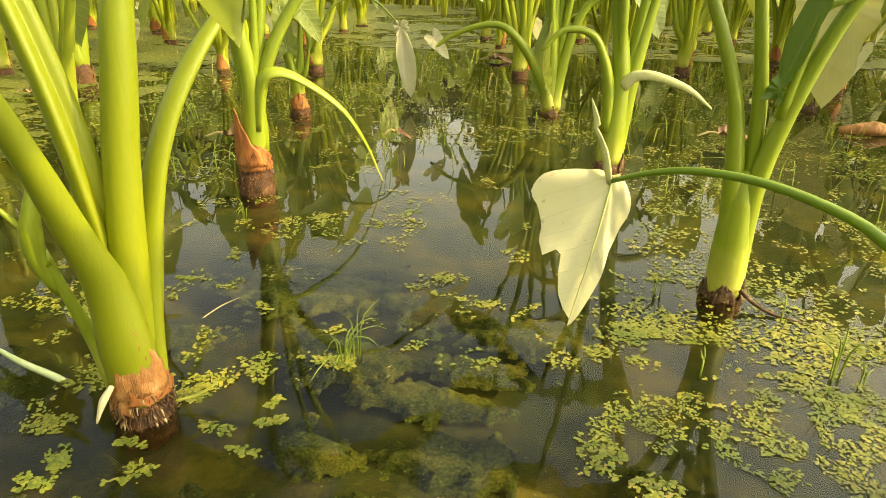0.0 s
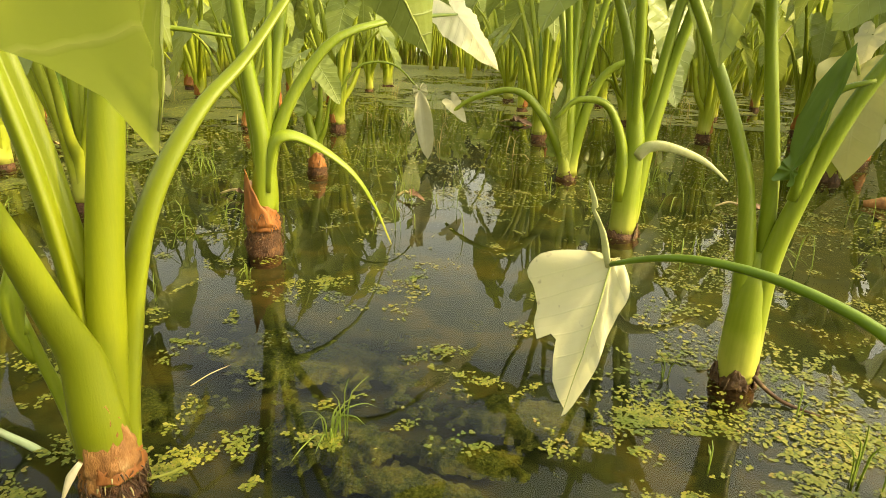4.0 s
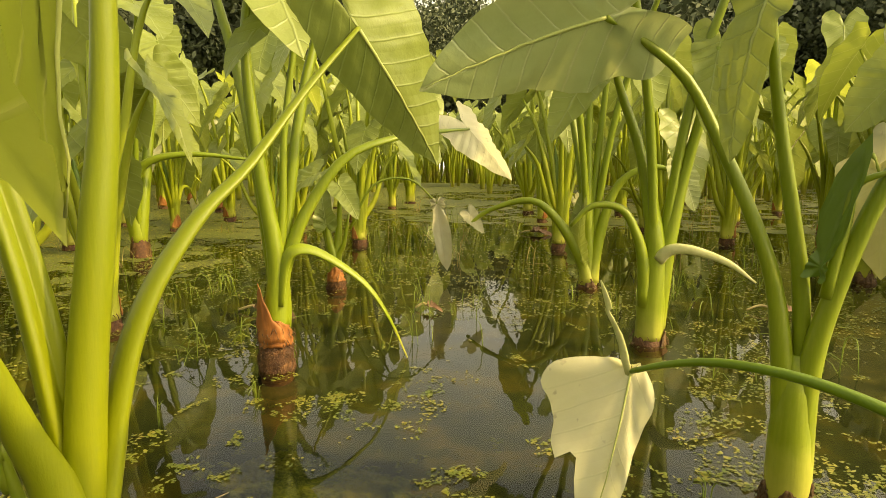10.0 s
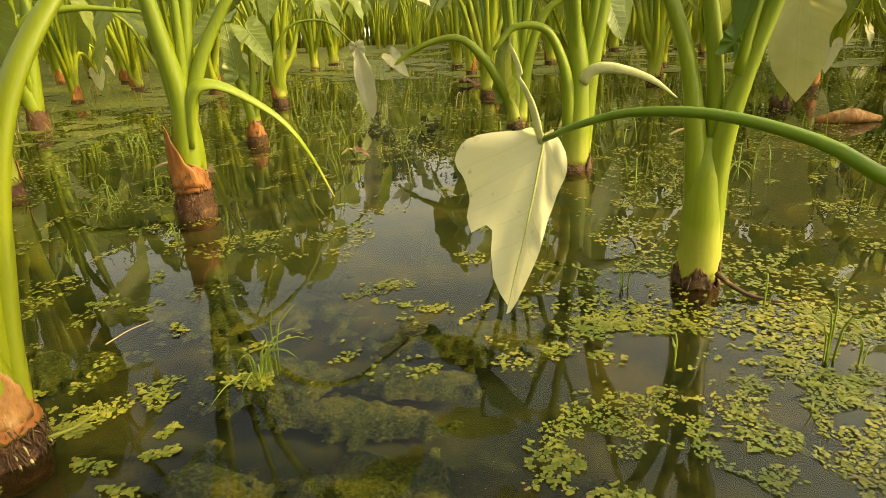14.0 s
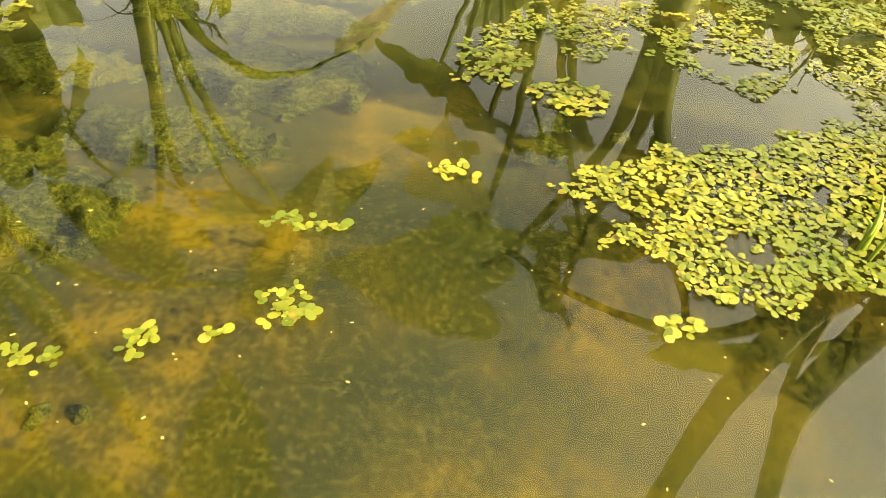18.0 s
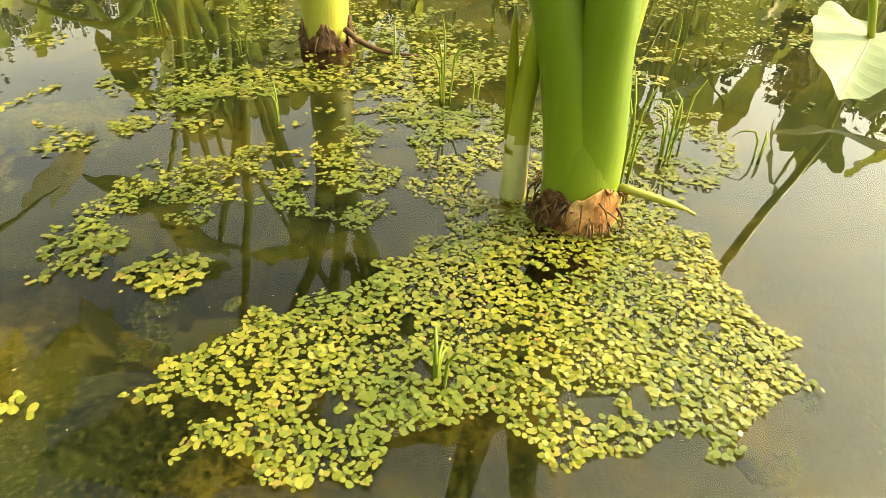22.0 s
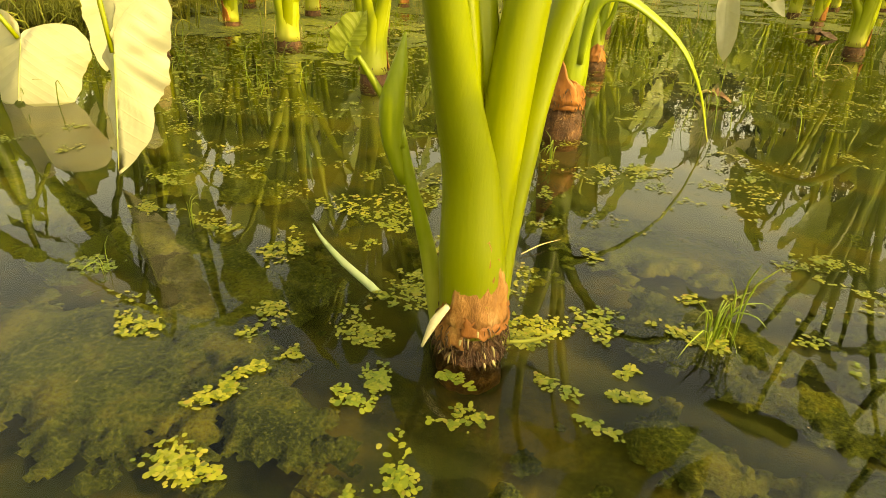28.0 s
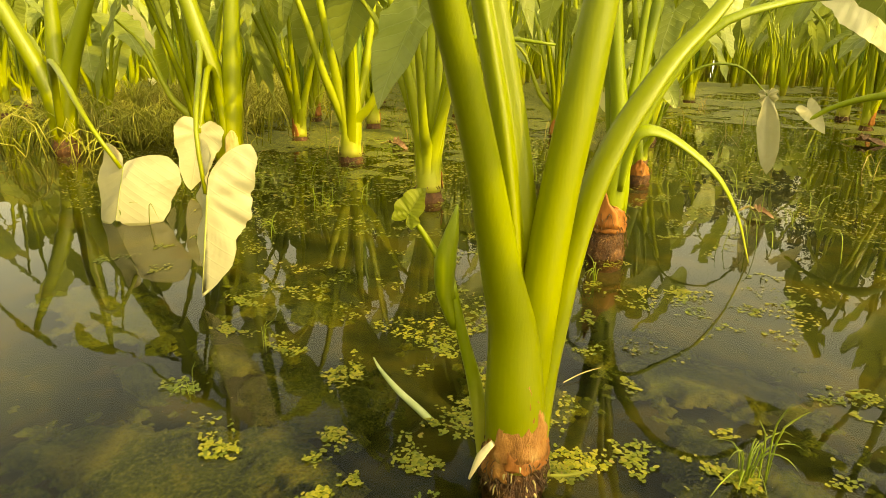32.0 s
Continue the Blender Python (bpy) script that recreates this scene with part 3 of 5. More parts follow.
def build_tree(seed, tall, spread):
    rng = random.Random(seed)
    tree = thing("tree", "broad dark green tree on the bank behind the field", "tree", "trees behind the field")
    pieces = [tube([(0, 0, -0.3), (0.15, 0, tall * 0.25), (0.1, 0.2, tall * 0.6)], (tall * 0.035, tall * 0.025, tall * 0.012), n=8, sides=8)]
    centres = []
    for k in range(9):
        a, h = k * 2.4 + rng.random(), rng.uniform(0.45, 0.9) * tall
        end = (math.cos(a) * spread * rng.uniform(0.4, 0.95), math.sin(a) * spread * rng.uniform(0.4, 0.95), h)
        start = (0.12, 0.1, tall * rng.uniform(0.25, 0.5))
        mid = ((start[0] + end[0]) / 2, (start[1] + end[1]) / 2, (start[2] + end[2]) / 2 + 0.3)
        pieces.append(tube([start, mid, end], (tall * 0.012, tall * 0.008, tall * 0.003), n=5, sides=5))
        centres.append(end)
        centres.append(mid)
    v, f = joined(pieces)
    part("trunk", mesh_of("trunk", v, f, BARK), tree)
    verts, faces = [], []
    for cx, cy, cz in centres:
        size = spread * rng.uniform(0.22, 0.42)
        for k in range(1500):
            d = Vector((rng.gauss(0, 1), rng.gauss(0, 1), rng.gauss(0, 0.6))) * size * 0.62
            s = rng.uniform(0.08, 0.17) * tall / 9
            e1 = Vector((rng.gauss(0, 1), rng.gauss(0, 1), rng.gauss(0, 1))).normalized() * s
            e2 = Vector((rng.gauss(0, 1), rng.gauss(0, 1), rng.gauss(0, 1))).normalized() * s
            p = Vector((cx, cy, cz)) + d
            o = len(verts)
            verts += [p - e1, p + e2 * 0.7, p + e1, p - e2 * 0.7]
            faces.append((o, o + 1, o + 2, o + 3))
    part("crown", mesh_of("crown", verts, faces, CROWN, smooth=False), tree)
    return tree


def build_trees():
    rng = random.Random(4)
    kinds = [build_tree(1, 9.0, 4.2), build_tree(2, 11.0, 3.6), build_tree(3, 7.5, 4.6)]
    spots = []
    for k in range(40):
        az = radians(-66 + k * 3.2 + rng.uniform(-1, 1))
        d = rng.uniform(46, 56)
        if -14 < math.degrees(az) < -4:
            d = rng.uniform(66, 76)
        spots.append((math.sin(az) * d, 8 * 0 + math.cos(az) * d))
    for k, (x, y) in enumerate(spots):
        s = rng.uniform(1.3, 1.8)
        m = pose(x, y, -1.6, 0, 0, rng.uniform(0, 360))
        if k < 3:
            kinds[k].matrix_world = m
        else:
            copy_thing(kinds[k % 3], m @ Matrix.Diagonal((s, s, s, 1)))


build_ground()
build_water()
build_trees()

# ---- the plants that stand near ----
GROUP = "taro plants in the flooded field"
NEAR = []


def taro(x, y, label):
    NEAR.append((x, y))
    return thing("taro_plant", label, "taro plant", GROUP, at=pose(0, 0, 0))


def high_leaf(p, foot, top, tip, seed, length=0.32, mat=None):
    """A tall stalk from a plant's foot with a broad leaf at its top."""
    f, t = Vector(foot), Vector(top)
    mid = f.lerp(t, 0.5) - Vector((t.x - f.x, t.y - f.y, 0)) * 0.18
    add_stalk(p, [f, mid, f.lerp(t, 0.85) + Vector((0, 0, 0.03)), t], (0.013, 0.012, 0.009, 0.005), STALK, n=18, sides=9)
    d = (Vector(tip) - t).normalized()
    add_leaf(p, top, tip, (d.x * 0.5, d.y * 0.5, 0.85), mat or LEAF, length, wide=0.85, lobe=0.5, fold=0.15, droop=0.35, wave=0.03, seed=seed)


def big_plant():
    """The thick yellow-green plant beside the path of the camera."""
    x, y = -0.204, 0.585
    p = taro(x, y, "large taro plant with thick yellow stalks and torn brown sheath")
    add_foot(p, x, y, 0.0285, 0.05, 11, False, 220)
    add_stalk(p, [(x, y, 0.03), (x, y - 0.005, 0.1), (-0.207, 0.575, 0.178), (-0.205, 0.548, 0.245), (-0.199, 0.51, 0.338), (-0.193, 0.47, 0.419), (-0.188, 0.43, 0.5), (-0.17, 0.37, 0.62), (-0.1, 0.29, 0.72), (0.06, 0.2, 0.785), (0.248, 0.18, 0.712)],
              (0.031, 0.0315, 0.025, 0.0195, 0.015, 0.0135, 0.0125, 0.011, 0.009, 0.008, 0.006), STALK_SUN, n=40, sides=26, flat=0.95, groove=0.4, facing=1.5, lip=1.0)
    add_stalk(p, [(x - 0.008, y + 0.005, 0.05), (-0.209, 0.6, 0.15), (-0.213, 0.592, 0.25), (-0.226, 0.588, 0.349), (-0.241, 0.585, 0.423), (-0.27, 0.575, 0.56), (-0.3, 0.56, 0.75), (-0.34, 0.55, 0.98)],
              (0.017, 0.0175, 0.0175, 0.0165, 0.016, 0.014, 0.012, 0.009), STALK_SUN, n=30, sides=24, groove=0.55, facing=0.0, lip=0.8)
    add_stalk(p, [(x + 0.005, y + 0.01, 0.05), (-0.197, 0.595, 0.15), (-0.191, 0.597, 0.22), (-0.183, 0.602, 0.305), (-0.174, 0.607, 0.374), (-0.168, 0.611, 0.425), (-0.155, 0.62, 0.55), (-0.14, 0.62, 0.75), (-0.12, 0.62, 1.0)],
              (0.022, 0.0205, 0.019, 0.0178, 0.017, 0.0162, 0.0125, 0.009, 0.006), STALK_SUN, n=30, sides=24, groove=0.35, facing=2.6, lip=0.9)
    add_stalk(p, [(x + 0.006, y + 0.012, 0.04), (-0.196, 0.608, 0.12), (-0.189, 0.623, 0.2), (-0.184, 0.63, 0.24), (-0.175, 0.644, 0.298), (-0.163, 0.664, 0.349), (-0.149, 0.69, 0.392), (-0.135, 0.722, 0.43), (-0.115, 0.775, 0.475), (-0.093, 0.87, 0.565), (-0.073, 0.985, 0.657)],
              (0.027, 0.025, 0.022, 0.0195, 0.0175, 0.016, 0.0145, 0.012, 0.0095, 0.007, 0.005), STALK_SUN, n=36, sides=26, flat=0.55, groove=0.4, facing=3.4, lip=0.9)
    sheath_scale(p, x, y, 0.0345, radians(-42), 0.95, 0.044, 0.128, 3.0, blunt=1.8)
    sheath_scale(p, x, y, 0.0352, radians(-20), 0.9, 0.034, 0.066, 8.0, blunt=4.0, mat=SHEATH_DARK)
    sheath_scale(p, x, y, 0.0345, radians(-110), 0.7, 0.02, 0.062, 6.0)
    add_leaf(p, (-0.073, 0.985, 0.657), (-0.014, 1.147, 0.47), (0.25, -0.8, 0.5), LEAF, None, "broad arrow-shaped leaf hanging from the end of an arched stalk", rib=0.003, wide=1.0, lobe=0.55, fold=-0.35, droop=0.25, quilt=0.6, wave=0.015, seed=1, lop=(0.45, 1.0))
    add_leaf(p, (0.248, 0.18, 0.712), (0.128, 0.323, 0.472), (0.0, 0.1, 0.12), LEAF_SUNLIT, None, "broad sunlit leaf folded along its midrib", rib=0.0025, wide=1.38, lobe=0.55, fold=0.05, droop=0.34, curl=0.3, quilt=0.8, wave=0.03, seed=2, lop=(0.02, 1.0))
    add_leaf(p, (-0.34, 0.55, 0.98), (-0.64, 0.6, 0.85), (-0.2, 0, 1), LEAF_SUNLIT, 0.34, seed=3)
    add_leaf(p, (-0.12, 0.62, 1.0), (-0.2, 0.95, 0.9), (0, -0.1, 1), LEAF, 0.32, seed=4)
    # side shoots
    add_stalk(p, [(-0.246, 0.6, -0.02), (-0.254, 0.599, 0.03), (-0.266, 0.596, 0.09), (-0.281, 0.59, 0.15), (-0.292, 0.585, 0.204)], (0.011, 0.0105, 0.008, 0.006, 0.005), STALK, "side_shoot", n=14)
    add_stalk(p, [(-0.287, 0.588, 0.15), (-0.296, 0.582, 0.19), (-0.296, 0.581, 0.225), (-0.291, 0.585, 0.255), (-0.287, 0.588, 0.285)], (0.006, 0.0105, 0.012, 0.008, 0.001), STALK, "rolled_leaf", "young leaf rolled into a spike", n=12)
    add_stalk(p, [(-0.287, 0.583, 0.185), (-0.294, 0.583, 0.21), (-0.309, 0.572, 0.243), (-0.326, 0.56, 0.275)], (0.004, 0.004, 0.0035, 0.002), STALK, n=10, sides=7)
    add_leaf(p, (-0.326, 0.56, 0.275), (-0.309, 0.568, 0.315), (0.3, -0.9, 0.4), LEAF_SUNLIT, 0.03, "small yellow-green young leaf", wide=1.1, lobe=0.6, fold=0.5, wave=0.1, quilt=0.0, seed=6)
    add_stalk(p, [(-0.34, 0.62, -0.02), (-0.35, 0.615, 0.0), (-0.375, 0.593, 0.036), (-0.391, 0.579, 0.065), (-0.398, 0.574, 0.082)], (0.005, 0.005, 0.004, 0.0022, 0.0008), GRASS_PALE, "curved_sprout", "pale green curved sprout", n=14, sides=8)
    add_stalk(p, [(-0.207, 0.548, 0.064), (-0.216, 0.541, 0.048), (-0.224, 0.533, 0.022)], (0.003, 0.0046, 0.0012), SPROUT, "root_bud", "cream root bud", n=8, sides=8)
    add_stalk(p, [(-0.175, 0.6, 0.01), (-0.15, 0.612, 0.016), (-0.13, 0.624, 0.028)], (0.0018, 0.0018, 0.0014), GRASS_DRY, "cut_runner", "short broken runner", n=8, sides=7)


def right_plant():
    x, y = 0.524, 1.075
    p = taro(x, y, "taro plant with dark green arching stalks and a pale foot")
    add_foot(p, x, y, 0.031, 0.03, 21)
    add_stalk(p, [(x, y, 0.008), (0.524, 1.075, 0.05), (0.522, 1.075, 0.11), (0.523, 1.076, 0.165), (0.523, 1.077, 0.215)], (0.0285, 0.0298, 0.027, 0.022, 0.009), STALK, "stem_base", "pale swollen stem base", n=20, sides=20)
    add_stalk(p, [(x, y, 0.015), (0.522, 1.074, 0.052), (0.512, 1.077, 0.153), (0.492, 1.082, 0.295), (0.462, 1.088, 0.387), (0.413, 1.099, 0.495), (0.364, 1.105, 0.586), (0.299, 1.08, 0.64), (0.257, 1.032, 0.66)],
              (0.0265, 0.024, 0.0165, 0.0112, 0.0098, 0.0086, 0.0076, 0.006, 0.0042), n=28, sides=18, groove=0.35, facing=2.2)
    add_stalk(p, [(x + 0.008, y + 0.015, 0.03), (0.53, 1.085, 0.192), (0.521, 1.085, 0.314), (0.506, 1.085, 0.397), (0.483, 1.083, 0.51), (0.466, 1.07, 0.596), (0.452, 1.05, 0.687)],
              (0.015, 0.0122, 0.011, 0.0098, 0.0085, 0.007, 0.0045), n=24, sides=12)
    add_stalk(p, [(x + 0.01, y, 0.02), (0.537, 1.072, 0.193), (0.56, 1.067, 0.317), (0.595, 1.059, 0.439), (0.634, 1.051, 0.522), (0.67, 1.043, 0.604), (0.689, 1.039, 0.65), (0.72, 1.02, 0.7)],
              (0.021, 0.0155, 0.012, 0.0108, 0.0096, 0.0082, 0.0066, 0.0046), n=26, sides=12)
    add_stalk(p, [(0.545, 1.06, 0.3), (0.559, 1.057, 0.399), (0.567, 1.055, 0.447), (0.606, 1.047, 0.466)], (0.008, 0.007, 0.005, 0.003), STALK, n=12, sides=8)
    add_leaf(p, (0.537, 1.062, 0.34), (0.59, 1.045, 0.56), (-0.75, -0.65, 0.1), LEAF_SPEAR, 0.17, "young dark leaf still folded upright", wide=0.17, lobe=0.15, fold=1.0, droop=0.0, seed=7)
    add_leaf(p, (0.257, 1.032, 0.66), (0.04, 0.99, 0.6), (0.15, 0.78, 0.6), LEAF_UNDER, 0.25, "broad leaf seen from below with a wavy margin", rib=0.003, wide=0.85, lobe=0.6, fold=0.15, droop=0.35, wave=0.05, quilt=0.8, seed=8)
    add_leaf(p, (0.452, 1.05, 0.687), (0.385, 1.0, 0.5), (-0.6, -0.7, 0.35), LEAF, 0.21, wide=0.42, lobe=0.3, rib=0.002, seed=9)
    add_leaf(p, (0.72, 1.02, 0.7), (0.95, 0.98, 0.66), (0.1, -0.5, 0.8), LEAF_SUNLIT, 0.24, rib=0.002, seed=10)
    add_stalk(p, [(0.545, 1.05, 0.025), (0.565, 1.035, 0.012), (0.59, 1.02, 0.004), (0.63, 1.005, 0.002)], (0.0042, 0.0036, 0.003, 0.0012), ROOT, "loose_root", n=12, sides=7)


def brown_foot_plant():
    x, y = -0.457, 1.345
    p = taro(x, y, "taro plant with a red-brown foot and one broken drooping stalk")
    add_foot(p, x, y, 0.036, 0.11, 31, False, 160)
    sheath_scale(p, x, y, 0.0405, radians(-125), 1.9, 0.07, 0.2, 4.0, -0.001, blunt=0.9, mat=SHEATH_DARK)
    sheath_scale(p, x, y, 0.0395, radians(-60), 1.3, 0.06, 0.12, 5.0, -0.001, blunt=2.5, mat=SHEATH_DARK)
    add_stalk(p, [(x, y, 0.08), (-0.451, 1.349, 0.146), (-0.449, 1.349, 0.251), (-0.471, 1.336, 0.442), (-0.484, 1.327, 0.618), (-0.486, 1.326, 0.73), (-0.476, 1.333, 0.816), (-0.45, 1.33, 0.88)],
              (0.034, 0.031, 0.021, 0.0145, 0.012, 0.01, 0.0085, 0.006), n=26, sides=12)
    add_stalk(p, [(x + 0.01, y + 0.01, 0.1), (-0.445, 1.36, 0.251), (-0.435, 1.362, 0.377), (-0.426, 1.365, 0.534), (-0.397, 1.384, 0.751), (-0.38, 1.38, 0.82)],
              (0.016, 0.0135, 0.0085, 0.0075, 0.0065, 0.005), n=20, sides=10)
    add_stalk(p, [(x + 0.015, y, 0.1), (-0.44, 1.352, 0.2), (-0.42, 1.366, 0.28), (-0.385, 1.392, 0.37), (-0.314, 1.437, 0.476), (-0.221, 1.53, 0.52), (-0.17, 1.67, 0.535), (-0.131, 1.8, 0.544)],
              (0.022, 0.02, 0.0175, 0.0155, 0.012, 0.009, 0.007, 0.004), n=22, sides=12, flat=0.7)
    add_stalk(p, [(-0.435, 1.33, 0.15), (-0.425, 1.34, 0.24), (-0.4, 1.35, 0.275), (-0.353, 1.38, 0.262), (-0.272, 1.42, 0.195), (-0.225, 1.45, 0.11), (-0.2, 1.5, 0.0)],
              (0.012, 0.015, 0.016, 0.012, 0.008, 0.005, 0.0025), STALK, n=26, sides=16, flat=0.45, groove=0.6, facing=1.6, label="broken drooping stalk")
    high_leaf(p, (-0.45, 1.35, 0.12), (-0.35, 1.6, 1.08), (-0.15, 1.75, 1.0), 76, 0.34)
    high_leaf(p, (-0.45, 1.35, 0.12), (-0.72, 1.45, 1.1), (-0.98, 1.45, 1.0), 77, 0.34)
    add_leaf(p, (-0.45, 1.33, 0.88), (-0.3, 1.2, 0.75), (0.4, -0.6, 0.6), LEAF, 0.3, seed=12)
    add_leaf(p, (-0.38, 1.38, 0.82), (-0.45, 1.2, 0.7), (-0.3, -0.8, 0.4), LEAF, 0.26, seed=13)
    add_leaf(p, (-0.131, 1.8, 0.544), (-0.02, 1.83, 0.413), (0.5, -0.8, 0.4), LEAF_PALE, None, "pale leaf hanging edge on", wide=0.8, lobe=0.6, droop=0.1, seed=14, tilt=(10, 40))


def middle_plant():
    x, y = 0.15, 2.42
    p = taro(x, y, "taro plant with a bright pale foot and slender upright stalks")
    add_foot(p, x, y, 0.035, 0.03, 41)
    for pts, r in (
        ([(x, y, 0.01), (0.15, 2.42, 0.1), (0.14, 2.419, 0.353), (0.136, 2.41, 0.689), (0.143, 2.4, 0.9)], (0.035, 0.027, 0.016, 0.012, 0.006)),
        ([(x + 0.01, y, 0.02), (0.17, 2.421, 0.11), (0.21, 2.424, 0.29), (0.261, 2.428, 0.39), (0.36, 2.435, 0.43), (0.45, 2.43, 0.4)], (0.03, 0.024, 0.016, 0.013, 0.01, 0.006)),
        ([(x, y - 0.01, 0.02), (0.13, 2.41, 0.09), (0.045, 2.40, 0.232), (-0.056, 2.395, 0.308), (-0.205, 2.394, 0.271), (-0.29, 2.38, 0.21)], (0.028, 0.024, 0.016, 0.012, 0.009, 0.006)),
        ([(x + 0.005, y + 0.01, 0.02), (0.15, 2.43, 0.1), (0.16, 2.43, 0.353), (0.184, 2.42, 0.649), (0.2, 2.4, 0.85)], (0.03, 0.026, 0.014, 0.011, 0.006)),
    ):
        add_stalk(p, pts, r, n=20, sides=10)
    add_leaf(p, (0.12, 2.39, 0.13), (0.1, 2.36, 0.34), (-0.6, -0.8, 0.1), LEAF, 0.22, "young leaf held upright", wide=0.5, lobe=0.3, fold=0.4, seed=15)
    high_leaf(p, (0.15, 2.43, 0.1), (0.02, 2.2, 1.1), (-0.1, 1.9, 1.0), 71, 0.34)
    high_leaf(p, (0.15, 2.43, 0.1), (0.4, 2.35, 1.15), (0.55, 2.1, 1.05), 72, 0.34)
    high_leaf(p, (0.15, 2.43, 0.1), (-0.08, 2.6, 1.05), (-0.35, 2.6, 0.95), 73, 0.32)
    add_leaf(p, (0.143, 2.4, 0.9), (0.1, 2.2, 0.75), (-0.2, -0.8, 0.6), LEAF, 0.2, seed=16)
    add_leaf(p, (0.2, 2.4, 0.85), (0.36, 2.26, 0.74), (0.3, -0.7, 0.6), LEAF, 0.2, seed=17)
    add_leaf(p, (-0.28, 2.385, 0.25), (-0.2, 2.37, 0.16), (0.1, -0.9, 0.4), LEAF_DEAD, 0.085, "small bleached leaf", wide=0.7, droop=0.2, quilt=0.3, seed=38)
    add_leaf(p, (0.45, 2.43, 0.4), (0.52, 2.36, 0.26), (0.2, -0.8, 0.5), LEAF_UNDER, 0.13, seed=18)


def behind_plant():
    x, y = 0.35, 1.79
    p = taro(x, y, "taro plant with a dark green foot and a cut side stalk")
    add_foot(p, x, y, 0.04, 0.03, 51)
    for pts, r in (
        ([(x, y, 0.01), (0.352, 1.79, 0.1), (0.354, 1.79, 0.261), (0.313, 1.79, 0.469), (0.26, 1.77, 0.62), (0.229, 1.74, 0.72)], (0.036, 0.035, 0.025, 0.0135, 0.0105, 0.0065)),
        ([(x + 0.01, y + 0.01, 0.03), (0.37, 1.8, 0.15), (0.385, 1.799, 0.261), (0.412, 1.799, 0.423), (0.444, 1.78, 0.576), (0.469, 1.75, 0.72)], (0.03, 0.028, 0.021, 0.015, 0.012, 0.007)),
        ([(0.335, 1.775, 0.1), (0.327, 1.77, 0.216), (0.305, 1.765, 0.292), (0.269, 1.76, 0.345), (0.2, 1.75, 0.35), (0.15, 1.74, 0.3)], (0.018, 0.015, 0.012, 0.01, 0.008, 0.005)),
    ):
        add_stalk(p, pts, r, n=20, sides=12)
    add_stalk(p, [(0.362, 1.768, 0.22), (0.39, 1.757, 0.248), (0.44, 1.75, 0.25), (0.52, 1.755, 0.223), (0.584, 1.76, 0.177)], (0.016, 0.0145, 0.012, 0.008, 0.002), LEAF_PALE_STALK, "cut_stalk", "pale bent stalk stump", n=16, sides=9, flat=0.5)
    high_leaf(p, (0.36, 1.8, 0.15), (0.25, 1.6, 1.0), (0.1, 1.35, 0.92), 74, 0.32)
    high_leaf(p, (0.36, 1.8, 0.15), (0.55, 1.75, 1.08), (0.75, 1.6, 1.0), 75, 0.34)
    add_leaf(p, (0.229, 1.74, 0.72), (0.1, 1.62, 0.56), (-0.3, -0.7, 0.5), LEAF, 0.25, seed=19)
    add_leaf(p, (0.469, 1.75, 0.72), (0.42, 1.6, 0.5), (-0.3, -0.9, 0.3), LEAF, 0.2, wide=0.6, seed=20)


WHITE_EDGE = [(0.0, 1.0), (0.1, 0.97), (0.25, 0.85), (0.45, 0.66), (0.8, 0.58), (1.2, 0.57), (1.45, 0.54), (1.6, 0.42), (1.75, 0.28), (1.95, 0.16), (2.3, 0.08), (3.1416, 0.04)]


